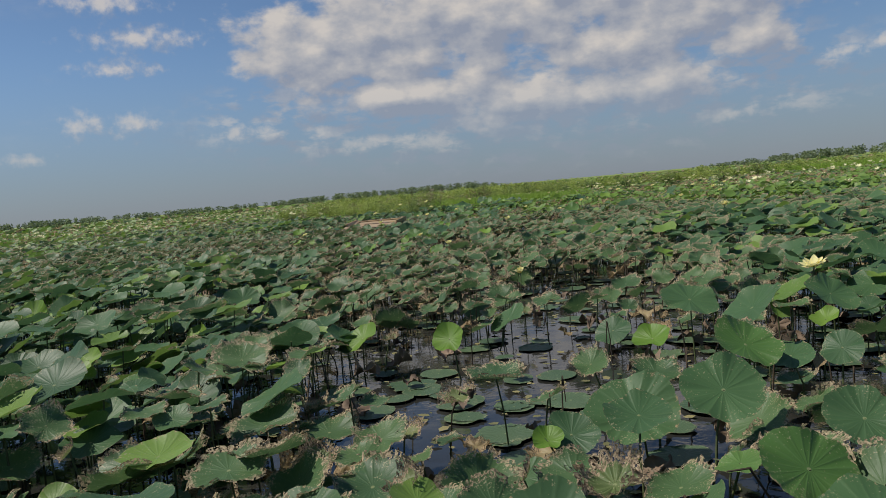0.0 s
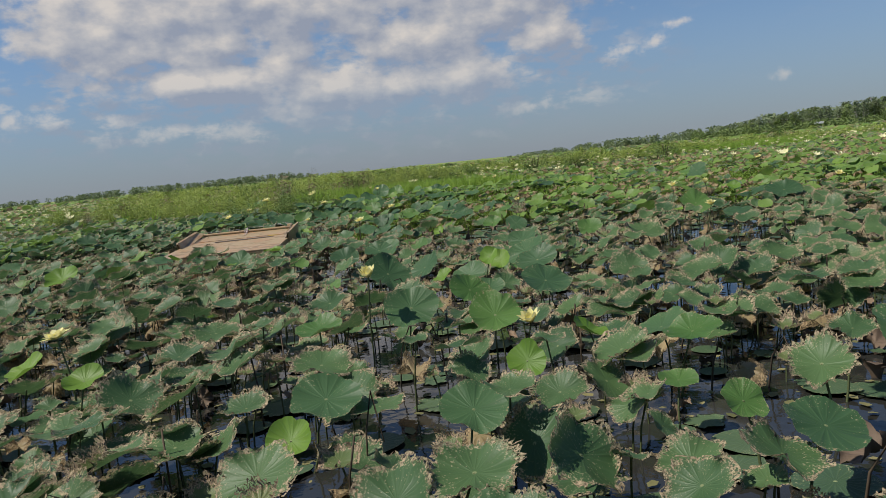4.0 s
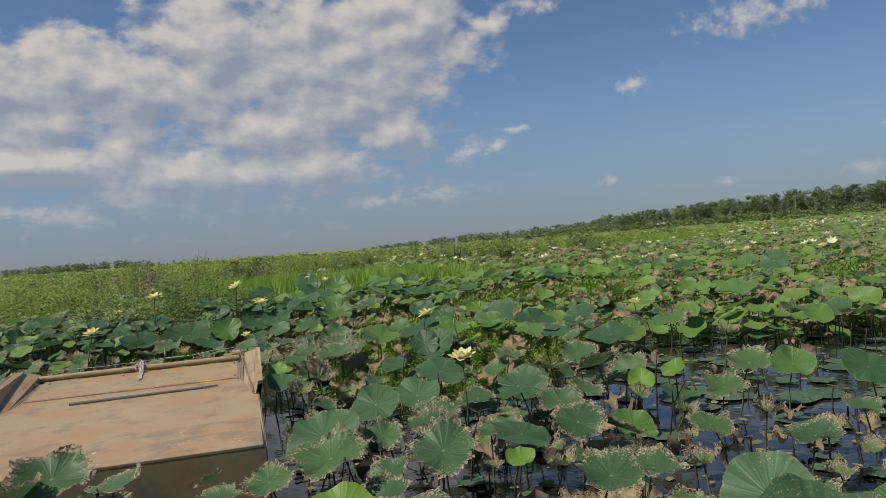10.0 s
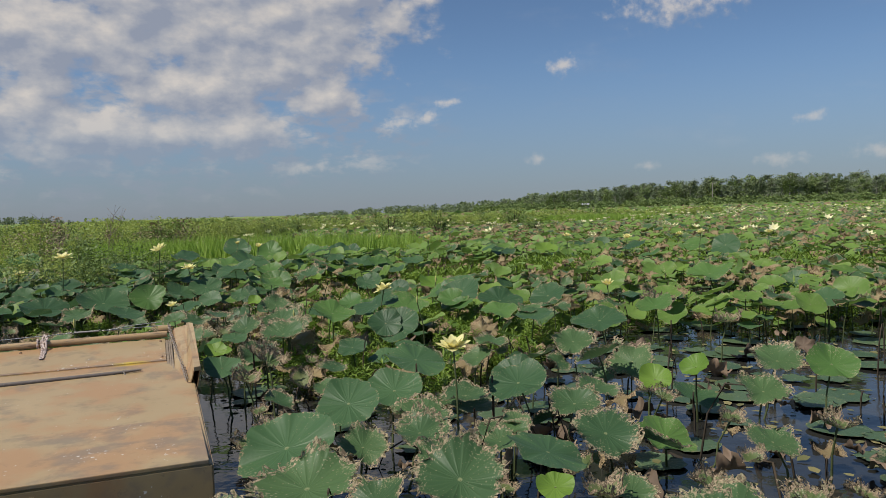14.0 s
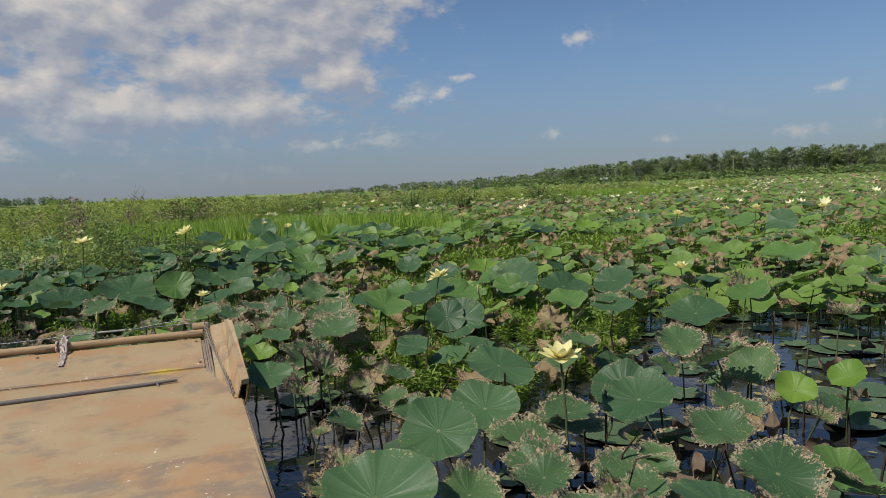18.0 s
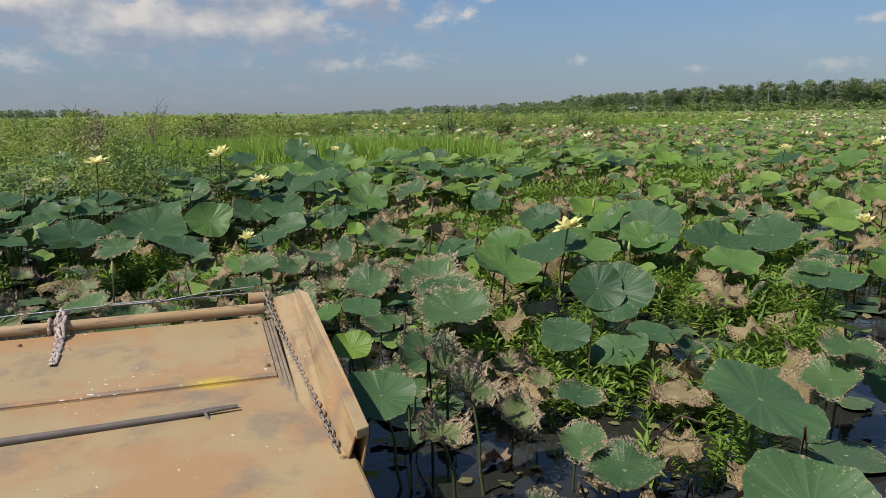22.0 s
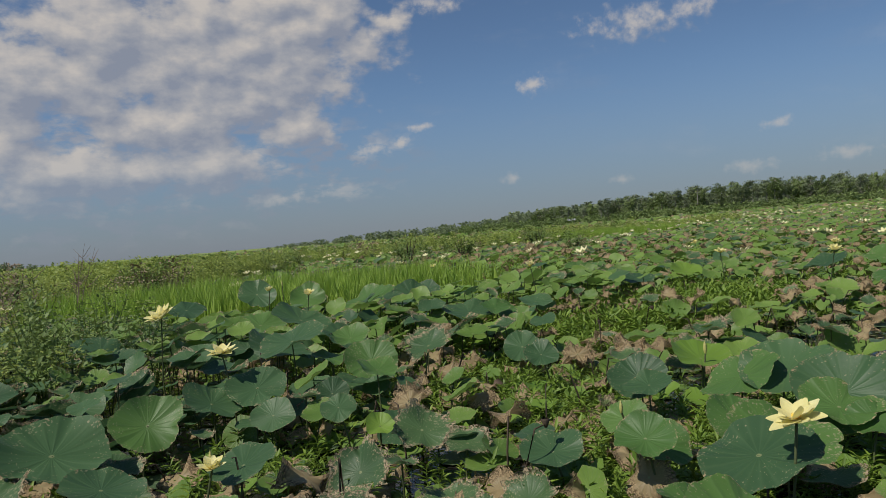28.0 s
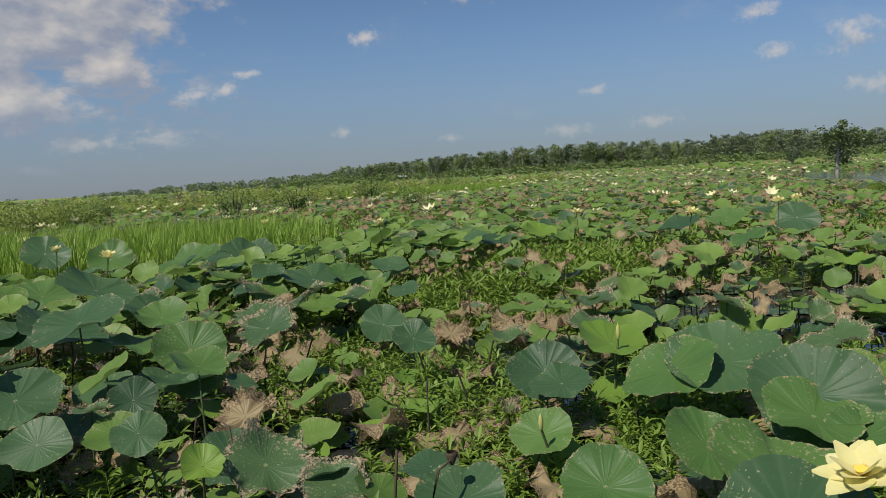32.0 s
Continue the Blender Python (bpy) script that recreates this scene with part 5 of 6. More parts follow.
def field(cell, box, keep, size_range, templates, far=False):
    """Lotus leaves joined by kind over one stretch of the swamp."""
    x, y = scattered(cell, box)
    ok = keep(x, y) & ~on_channel(x, y) & (on_bank(x, y) < 0.12) & (on_grass(x, y) < 0.15) & ~in_boat(x, y, 0.3)
    ok &= (weedy(x, y) < 0.5) | (rng.random(len(x)) < 0.5)
    x, y = x[ok], y[ok]
    kind, z = kinds_at(x, y)
    r = rng.uniform(*size_range, len(x)) * np.where((kind == CUPPED) | (kind == DRY), 0.78, np.where(kind == YOUNG, 0.72, 1.0))
    r = np.where(on_channel(x, y, 14.0), r * 0.65, r) * np.interp(y, (-2, 9), (1.06, 1.0))
    if not far:
        gap, weed = within(x, y, GAPS), within(x, y, WEEDS)
        thin = rough_noise(x, y, 1.7, 8) * 0.5 + rough_noise(x, y, 4.5, 9) * 0.5
        ok = (rng.random(len(x)) > gap * 3.0) & (rng.random(len(x)) > weed * 2.3) & (thin > 0.18)
        close = np.zeros(len(x))
        for hx, hy, hr in HELD:
            close += np.hypot(x - hx, y - hy) < 0.75
            ok &= np.hypot(x - hx, y - hy) > hr * 0.95 + r * 0.35
        ok &= rng.random(len(x)) > np.clip(close * 0.13, 0, 0.45) * (within(x, y, TALL) < 0.12)
        z = z * np.where(close > 1, 0.75, 1.0)
        x, y, z, kind, r = x[ok], y[ok], z[ok], kind[ok], r[ok]
    for k in LOOKS:
        sel = kind == k
        if not sel.any():
            continue
        V, T, UV, n = [], [], [], 0
        pick = rng.integers(len(templates[k]), size=len(x))
        for q, (tv, tt, tu) in enumerate(templates[k]):
            s = sel & (pick == q)
            m = int(s.sum())
            if not m:
                continue
            tilt = np.abs(rng.normal(0.30, 0.24, m)) + 0.02
            v, t_ = spread((tv, tt), np.stack([x[s], y[s], z[s]], 1), r[s], rng.uniform(0, math.tau, m), tilt, np.radians(rng.normal(235, 65, m)))
            V.append(v)
            T.append(t_ + n)
            UV.append(np.tile(tu, (m, 1)))
            n += len(v)
        me = to_mesh("lotus_leaves", np.concatenate(V), np.concatenate(T), LEAF_FIELD[k], np.concatenate(UV))
        tagged(put("lotus_leaves", me), "many " + WORDS[k].replace("leaf", "leaves"), "lotus plants", kind="stuff")
    return x, y, z, r, kind


NEAR_T = {k: [blade(k, 300 + 40 * k + i, (0.45, 0.84, 1.0), 32) for i in range(5)] for k in LOOKS}
MIDDLE_T = {k: [blade(k, 600 + 40 * k + i, (0.6, 1.0), 11) for i in range(4)] for k in LOOKS}
FINE_T = {k: [blade(k, 500 + 40 * k + i, (0.5, 1.0), 16) for i in range(5)] for k in LOOKS}
SMALL_T = {k: [blade(k, 700 + 40 * k + i, (0.6, 1.0), 8) for i in range(4)] for k in LOOKS}
FAR_T = {k: [blade(k, 900 + 40 * k + i, (1.0,), 8) for i in range(3)] for k in LOOKS}

# more single plants close to the way, to some three hundred in all
x, y = scattered(0.55, (-9.5, -12, 11, 18))
ok = (off_line(x, y) > 0.8) & (off_line(x, y) < 4.2) & ~in_boat(x, y, 0.35) & (within(x, y, GAPS) < 0.1) & (within(x, y, WEEDS) < 0.3)
x, y = x[ok], y[ok]
kind, z = kinds_at(x, y)
order = rng.permutation(len(x))
added = 0
for i in order:
    r = rng.uniform(0.15, 0.24) * (0.8 if kind[i] in (CUPPED, DRY, YOUNG) else 1.0)
    if added < 20 and all(math.hypot(x[i] - a, y[i] - b) > 0.8 * c + 0.7 * r for a, b, c in HELD):
        lotus(round(float(x[i]), 2), round(float(y[i]), 2), max(0.14, float(z[i])), r, int(kind[i]), rng.uniform(4, 24), rng.normal(235, 65))
        added += 1

near_way = lambda x, y: (off_line(x, y) < 9.5) | ((y > 10) & (np.hypot(x + 4, y - 12) < 16))
beside = lambda x, y: (off_line(x, y) < 5.0) | ((y > 10) & (np.hypot(x + 4, y - 12) < 9.5))
nx, ny, nz, nr, nk = field(0.228, (-17, -25, 23, 29), beside, (0.085, 0.205), NEAR_T)
mx, my, mz, mr, mk = field(0.238, (-17, -25, 23, 29), lambda x, y: near_way(x, y) & ~beside(x, y), (0.085, 0.205), FINE_T)
field(0.34, (-30, -26, 32, 46), lambda x, y: ~near_way(x, y) & (off_line(x, y) < 30), (0.12, 0.25), MIDDLE_T, True)
field(0.44, (-45, -30, 50, 62), lambda x, y: ~near_way(x, y) & ((off_line(x, y) >= 30) | (np.abs(x - 1) > 31) | (y > 46)), (0.15, 0.29), SMALL_T, True)
field(0.66, (-110, 0, 120, 130), lambda x, y: ((x < -45) | (x > 50) | (y > 62)), (0.24, 0.44), FAR_T, True)
field(2.0, (-220, 90, 230, 215), lambda x, y: (y > 130) | (np.abs(x) > 110), (0.8, 1.2), FAR_T, True)

# low leaves and withered ones that close the ground between the standing leaves
x, y = scattered(0.33, (-6.5, 13.6, 22, 46))
ok = (on_bank(x, y) < 0.05) & (on_grass(x, y) < 0.05) & (within(x, y, GAPS, 1.15) < 0.05) & ~on_channel(x, y) & ~in_boat(x, y, 0.3)
x, y = x[ok], y[ok]
low_kind = rng.choice((MID, YOUNG, DRY, CHEWED), size=len(x), p=(0.40, 0.20, 0.22, 0.18))
for k, word in ((MID, "low mid-green lotus leaves between taller ones"), (YOUNG, "low yellow-green young lotus leaves between taller ones"), (DRY, "withered brown lotus leaves lying low between green ones"), (CHEWED, "low chewed lotus leaves between taller ones")):
    V, T, UV, n = [], [], [], 0
    for q, (tv, tt, tu) in enumerate(MIDDLE_T[k]):
        sel = (low_kind == k) & (np.arange(len(x)) % len(MIDDLE_T[k]) == q)
        m = int(sel.sum())
        v, t_ = spread((tv, tt), np.column_stack([x[sel], y[sel], rng.uniform(0.05, 0.2, m)]), rng.uniform(0.07, 0.16, m), rng.uniform(0, math.tau, m), np.abs(rng.normal(0.3, 0.25, m)), np.radians(rng.normal(235, 65, m)))
        V.append(v)
        T.append(t_ + n)
        UV.append(np.tile(tu, (m, 1)))
        n += len(v)
    tagged(put("low_leaves", to_mesh("low_leaves", np.concatenate(V), np.concatenate(T), LEAF_FIELD[k], np.concatenate(UV))), word, "lotus plants", kind="stuff")

# floating pads
PADS = []


def pad(x, y, r):
    PADS.append((x, y, r))


pad(10.02, -10.10, 0.20)
pad(9.82, -9.56, 0.16)
pad(9.40, -9.53, 0.15)
pad(10.42, -10.62, 0.16)
pad(9.63, -9.87, 0.12)
pad(10.03, -10.12, 0.19)
pad(9.40, -9.62, 0.16)
pad(9.83, -9.58, 0.15)
pad(9.60, -9.89, 0.13)
pad(10.31, -10.44, 0.14)
pad(11.97, -9.30, 0.18)
pad(4.21, 0.55, 0.19)
pad(4.32, 1.19, 0.15)
pad(4.31, 1.88, 0.14)
pad(-1.70, 11.99, 0.15)
pad(-2.73, 11.10, 0.17)
pad(-1.14, 12.57, 0.18)
pad(-1.02, 17.45, 0.19)
pad(-0.36, 17.81, 0.18)
pad(-0.65, 16.96, 0.16)
pad(-1.57, 17.24, 0.13)
pad(-1.55, 9.84, 0.16)
pad(-0.07, 12.51, 0.28)
pad(-0.99, 12.10, 0.17)
pad(-0.32, 10.69, 0.19)
pad(-1.62, 11.07, 0.14)
pad(-0.60, 9.50, 0.16)
pad(-1.67, 12.12, 0.16)
pad(-2.36, 12.47, 0.14)
pad(-2.08, 11.60, 0.13)
pad(-2.88, 12.90, 0.12)
pad(-2.79, 12.63, 0.13)
pad(-2.89, 13.10, 0.11)
pad(-2.97, 12.15, 0.12)
x, y = scattered(0.36, (-15, -15, 17, 27))
ok = (rng.random(len(x)) < 0.42 + 0.2 * within(x, y, GAPS, 1.3)) & (off_line(x, y) < 13) & ~in_boat(x, y, 0.3) & (within(x, y, WEEDS) < 0.3)
for a, b in zip(x[ok], y[ok]):
    PADS.append((a, b, rng.uniform(0.08, 0.22)))
# the pads nearest to the way are single things
PADS.sort(key=lambda p: float(off_line(p[0], p[1])) + (0 if float(off_line(p[0], p[1])) > 0.4 else 50))
PAD_MESHES = []
for i in range(4):
    v, t_, u_ = blade((DARK, CHEWED)[i % 2], 80 + i, (0.35, 0.7, 0.9, 1.0), 40)
    v[:, 2] *= 0.06
    PAD_MESHES.append(to_mesh("lily_pad", v, t_, PAD_SINGLE, u_))
for i, (a, b, c) in enumerate(PADS[:170]):
    m = Matrix.Translation((float(a), float(b), 0.014 + 0.0004 * (i % 20))) @ Matrix.Rotation(rng.uniform(0, math.tau), 4, "Z") @ Matrix.Diagonal((float(c), float(c), float(c), 1))
    ob = put("lily_pad", PAD_MESHES[i % 4], None, m)
    tagged(ob, "small dull green pad floating on dark water" if c < 0.17 else "broad dull green pad floating on dark water", "lily pad", "floating lily pads")
PADS = PADS[170:]
P = np.array(PADS)
for q in range(3):
    pv, pt, pu = blade((DARK, CHEWED, CUPPED)[q], 77 + q, (0.5, 0.85, 1.0), 22)
    pv[:, 2] *= 0.06
    part_of = P[q::3]
    m = len(part_of)
    v, t_ = spread((pv, pt), np.column_stack([part_of[:, 0], part_of[:, 1], 0.012 + rng.uniform(0, 0.01, m)]), part_of[:, 2], rng.uniform(0, math.tau, m), np.abs(rng.normal(0, 0.03, m)), rng.uniform(0, math.tau, m))
    tagged(put("floating_pads", to_mesh("floating_pads", v, t_, PAD, np.tile(pu, (m, 1)))), ("dull green round pads floating on dark water", "torn dull green pads floating on dark water", "ragged olive leaf pieces floating on dark water")[q], "lily pads", kind="stuff")

# withered leaves fallen among the weeds
x, y = scattered(0.42, (-9, 9, 6, 24))
ok = (np.maximum(within(x, y, WEEDS), within(x, y, UNDER)) > 0.02) & (rng.random(len(x)) < 0.62) & ~in_boat(x, y, 0.3)
x, y = x[ok], y[ok]
dv, dt, du = blade(DRY, 78, (0.5, 0.85, 1.0), 26)
m = len(x)
v, t_ = spread((dv, dt), np.column_stack([x, y, rng.uniform(0.08, 0.26, m)]), rng.uniform(0.09, 0.19, m), rng.uniform(0, math.tau, m), np.abs(rng.normal(0.4, 0.3, m)), np.radians(rng.normal(250, 70, m)))
tagged(put("withered_leaves", to_mesh("withered_leaves", v, t_, LEAF_FIELD[DRY], np.tile(du, (m, 1)))), "crumpled brown lotus leaves lying among green weeds", "dry leaves", kind="stuff")

# dark rotten leaves slumped on the water
x, y = scattered(0.46, (-9, -13, 13, 22))
ok = (rng.random(len(x)) < 0.2 + 0.3 * np.sqrt(within(x, y, BROWN))) & (off_line(x, y) < 7) & ~in_boat(x, y, 0.3)
x, y = x[ok], y[ok]
m = len(x)
pieces = []
for q in range(4):
    rv, rt, _ = blade(DRY, 178 + q, (0.35, 0.6, 0.85, 1.0), 28)
    k = len(x[q::4])
    pieces.append(spread((rv * np.array((1, 1, 1.3)), rt), np.column_stack([x[q::4], y[q::4], rng.uniform(0.03, 0.13, k)]), rng.uniform(0.06, 0.14, k), rng.uniform(0, math.tau, k), np.abs(rng.normal(0.35, 0.4, k)), rng.uniform(0, math.tau, k)))
tagged(put("rotten_leaves", to_mesh("rotten_leaves", *join(pieces), ROTTEN)), "dark brown rotten lotus leaves slumped on the water", "dead leaves", kind="stuff")

# stalks under the joined leaves, and bare dead stalks
bits = []
for a, b, c in zip(np.concatenate([nx, mx]), np.concatenate([ny, my]), np.concatenate([nz, mz])):
    if rng.random() < 0.8:
        e, f = rng.uniform(-0.06, 0.06, 2)
        bits.append(tube([(a + e, b + f, -0.05), (a + e * 0.7, b + f * 0.7, c * 0.5), (a, b, c)], (0.007, 0.006, 0.006), 3))
tagged(put("lotus_stalks", to_mesh("lotus_stalks", *join(bits), STALK)), "thin dark green stalks rising from the water", "stalks", kind="stuff")
bits = []
x, y = scattered(0.5, (-12, -14, 15, 24))
ok = ~in_boat(x, y, 0.3) & (rng.random(len(x)) < 0.45)
for a, b in zip(x[ok], y[ok]):
    h, u, bend = rng.uniform(0.12, 0.5), rng.uniform(0, math.tau), rng.uniform(0.0, 0.3)
    c, s = math.cos(u) * bend, math.sin(u) * bend
    top = h if rng.random() < 0.6 else h * 0.45
    bits.append(tube([(a, b, -0.05), (a + c * 0.2, b + s * 0.2, h * 0.6), (a + c * 0.6, b + s * 0.6, h), (a + c, b + s, top)], (0.007, 0.006, 0.006, 0.004), 4))
    if rng.random() < 0.12:
        bits.append(tube([(a + c, b + s, top - 0.02), (a + c, b + s, top + 0.02), (a + c, b + s, top + 0.03)], (0.008, 0.026, 0.02), 7))
tagged(put("dead_stalks", to_mesh("dead_stalks", *join(bits), DEAD)), "bent dead brown lotus stalks standing in the water", "stalks", kind="stuff")

# small far flowers
x, y = scattered(1.9, (-80, -5, 90, 125))
ok = (off_line(x, y) > 12) & ~on_channel(x, y, 4.0) & (on_bank(x, y) < 0.1) & (rng.random(len(x)) < np.where(y > 42, 0.75, 0.4))
x, y = x[ok], y[ok]
petals = []
for i in range(7):
    u = math.tau * i / 7
    c, s = math.cos(u), math.sin(u)
    petals.append((np.array([(0, 0, 0), (0.6 * c - 0.3 * s, 0.6 * s + 0.3 * c, 0.35), (c, s, 0.75), (0.6 * c + 0.3 * s, 0.6 * s - 0.3 * c, 0.35)]), np.array([(0, 1, 2), (0, 2, 3)])))
v, t_ = spread(join(petals), np.column_stack([x, y, rng.uniform(0.55, 0.85, len(x))]), rng.uniform(0.10, 0.17, len(x)), rng.uniform(0, math.tau, len(x)), np.abs(rng.normal(0, 0.3, len(x))), rng.uniform(0, math.tau, len(x)))
tagged(put("far_flowers", to_mesh("far_flowers", v, t_, FAR_PETAL)), "scattered cream lotus flowers over the far field", "flowers", kind="stuff")


# ---- weeds, grass, shrubs ----
def leaf_quad(base, d, side, long, half, droop):
    tip = base + d * long - np.array((0, 0, droop * long))
    mid = base + d * long * 0.45
    return np.array([base, mid + side * half, tip, mid - side * half]), np.array([(0, 1, 2), (0, 2, 3)])


def sprig(seed, count=24, wide=1.0):
    r = np.random.default_rng(seed)
    bits = [tube([(0, 0, 0), (0.02, 0.01, 0.5), (0.0, 0.0, 1.0)], (0.012, 0.01, 0.006), 3)]
    for i in range(count):
        h = 0.2 + 0.8 * i / (count - 1)
        u = i * 2.4 + r.uniform(-0.3, 0.3)
        rise = r.uniform(0.0, 0.6) + (0.5 if i > count * 0.8 else 0)
        d = np.array((math.cos(u) * math.cos(rise), math.sin(u) * math.cos(rise), math.sin(rise)))
        side = np.array((-math.sin(u), math.cos(u), 0))
        bits.append(leaf_quad(np.array((0, 0, h)), d, side, r.uniform(0.27, 0.46) * wide, r.uniform(0.034, 0.05) * wide, 0.2))
    return join(bits)


V, T, n = [], [], 0
x, y = scattered(0.082, (-9, 10, 6, 24))
ok = ((within(x, y, WEEDS) > rng.random(len(x)) * 0.55) | (within(x, y, UNDER) > 0.15 + rng.random(len(x)) * 1.6)) & ~in_boat(x, y, 0.15) & (rough_noise(x, y, 0.7, 21) > 0.22)
x2, y2 = scattered(0.22, (4, 0, 14, 18))
ok2 = (within(x2, y2, WEEDS) > rng.random(len(x2)) * 0.7)
x3, y3 = scattered(0.175, (-6.5, 14.0, 19, 44))
ok3 = (weedy(x3, y3) > 0.42) & (on_bank(x3, y3) < 0.02) & (on_grass(x3, y3) < 0.02)
x, y = np.concatenate([x[ok], x2[ok2], x3[ok3]]), np.concatenate([y[ok], y2[ok2], y3[ok3]])
pick = np.where((y > 15.5) | (x > 3), 3, 0) + rng.integers(3, size=len(x))
for q in range(6):
    s = pick == q
    m = int(s.sum())
    v, t_ = spread(sprig(q) if q < 3 else sprig(q, 14, 1.15), np.column_stack([x[s], y[s], np.full(m, -0.02)]), rng.uniform(0.12, 0.25, m) * np.where((y[s] > 19) | (x[s] > 1), 1.5, 1.0), rng.uniform(0, math.tau, m), np.abs(rng.normal(0, 0.35, m)), rng.uniform(0, math.tau, m))
    V.append(v)
    T.append(t_ + n)
    n += len(v)
tagged(put("water_weeds", to_mesh("water_weeds", np.concatenate(V), np.concatenate(T), WEED, smooth=False)), "bright green leafy water weeds between lotus leaves", "weeds", kind="stuff")


def tuft(seed, count=12):
    r = np.random.default_rng(seed)
    bits = []
    for i in range(count):
        u, lean, h, w2 = r.uniform(0, math.tau), r.uniform(0.05, 0.45), r.uniform(0.6, 1.0), r.uniform(0.007, 0.012)
        c, s = math.cos(u), math.sin(u)
        b = np.array((r.uniform(-0.12, 0.12), r.uniform(-0.12, 0.12), 0))
        side = np.array((-s, c, 0)) * w2
        mid, tip = b + np.array((c * lean * 0.3, s * lean * 0.3, h * 0.6)), b + np.array((c * lean, s * lean, h))
        bits.append((np.array([b - side, b + side, mid - side, mid + side, tip]), np.array([(0, 1, 3), (0, 3, 2), (2, 3, 4)])))
    return join(bits)


x, y = scattered(0.24, (-21, 22, 18, 70))
ok = (on_grass(x, y) > rng.random(len(x)) * 0.25)
x, y = x[ok], y[ok]
xb, yb = scattered(1.9, (-60, 22, 30, 100))
okb = on_bank(xb, yb, 1.1) > 0.02
xc, yc = scattered(1.1, (36, 100, 132, 128))
xb, yb, okb = np.concatenate([xb, xc]), np.concatenate([yb, yc]), np.concatenate([okb, on_bank(xc, yc) > 0.02])
x, y = np.concatenate([x, xb[okb]]), np.concatenate([y, yb[okb]])
v, t_ = spread(tuft(4), np.column_stack([x, y, np.zeros(len(x))]), rng.uniform(0.7, 1.05, len(x)), rng.uniform(0, math.tau, len(x)))
tagged(put("marsh_grass", to_mesh("marsh_grass", v, t_, GRASS, smooth=False)), "bright green tall marsh grass along the bank", "grass", kind="stuff")


def bushlet(seed, leaves=70, size=0.075, stems=7):
    """A sprawling shrub one metre high: thin stems with small leaves and gaps."""
    r = np.random.default_rng(seed)
    bits = []
    for i in range(stems):
        u, lean = r.uniform(0, math.tau), r.uniform(0.05, 0.55)
        bits.append(tube([(0, 0, 0), (lean * 0.4 * math.cos(u), lean * 0.4 * math.sin(u), 0.5), (lean * math.cos(u), lean * math.sin(u), r.uniform(0.7, 1.0))], (0.01, 0.008, 0.004), 3))
    for i in range(leaves):
        u, f = r.uniform(0, math.tau), r.uniform(0.15, 1.0)
        out = r.uniform(0.0, 0.55) * (0.45 + 0.55 * math.sin(math.pi * f))
        base = np.array((out * math.cos(u), out * math.sin(u), f))
        d = r.normal(0, 1, 3)
        d[2] = abs(d[2]) * 0.7
        d /= np.linalg.norm(d)
        side = np.cross(d, (0.2, 0.1, 1.0))
        side /= np.linalg.norm(side)
        bits.append(leaf_quad(base, d, side, size * r.uniform(0.7, 1.4), size * 0.32, 0.2))
    return join(bits)


def shrubs(name, x, y, low, high, wide, mat, templates, label):
    V, T, n = [], [], 0
    pick = rng.integers(len(templates), size=len(x))
    for q, tpl in enumerate(templates):
        s = pick == q
        m = int(s.sum())
        if not m:
            continue
        h = rng.uniform(low, high, m) * (0.65 + 0.7 * rough_noise(x[s], y[s], 3.5, 33))
        v, t_ = spread(tpl, np.column_stack([x[s], y[s], np.full(m, 0.05)]), wide * rng.uniform(0.8, 1.2, m), rng.uniform(0, math.tau, m), stretch=h / wide)
        V.append(v)
        T.append(t_ + n)
        n += len(v)
    return tagged(put(name, to_mesh(name, np.concatenate(V), np.concatenate(T), mat, smooth=False)), label, "shrubs", kind="stuff")


BUSH = [bushlet(i, 85, 0.16, 4) for i in range(4)]
FINE_BUSH = [bushlet(40 + i, 230, 0.08) for i in range(4)]
x, y = scattered(0.85, (-62, 20, 32, 100))
ok = (on_bank(x, y) > 0.03) & (on_grass(x, y) < 0.1)
x, y = x[ok], y[ok]
ok = (np.hypot(x + 4, y - 10) < 34) | (rng.random(len(x)) < 0.75)
x, y = x[ok], y[ok]
tone = rough_noise(x, y, 6.0, 31) * 0.45 + rng.random(len(x)) * 0.55
for close, templates in ((True, FINE_BUSH), (False, BUSH)):
    here = (np.hypot(x + 4, y - 10) < 34) == close
    for low, high, mat, name, label in ((0.34, 9, SHRUB, "green_shrubs", "yellow-green shrubs and tall herbs on the bank"), (0.2, 0.34, SHRUB_DARK, "dark_shrubs", "darker green shrubs on the bank"),
                                        (-1, 0.2, SHRUB_DRY, "dry_shrubs", "dry brown shrubs on the bank")):
        sel = here & (tone > low) & (tone <= high)
        shrubs(name, x[sel], y[sel], 0.6, 1.15, 1.05, mat, templates, label)
# shrubs near the water's edge beside the lotus stand
NEAR_BUSH = [bushlet(20 + i, 230, 0.075) for i in range(3)]
x, y = scattered(0.6, (-14, 14, -7, 23))
ok = (np.hypot((x + 9.3) / 1.5, (y - 18.6) / 2.7) < 1) & (rng.random(len(x)) < 0.8)
shrubs("waterside_shrubs", x[ok], y[ok], 0.6, 0.95, 0.75, SHRUB_DARK, NEAR_BUSH, "sprawling grey-green shrubs beside lotus leaves")
x, y = scattered(0.8, (-15, 18, -9, 26))
ok = (np.hypot((x + 12.0) / 3.0, (y - 22.0) / 3.6) < 1) & (rng.random(len(x)) < 0.6)
shrubs("waterside_shrubs", x[ok], y[ok], 0.35, 0.75, 0.75, SHRUB, NEAR_BUSH, "low bright green herbs along the bank")
x, y = rng.normal(-9.0, 0.6, 16), rng.normal(17.4, 1.1, 16)
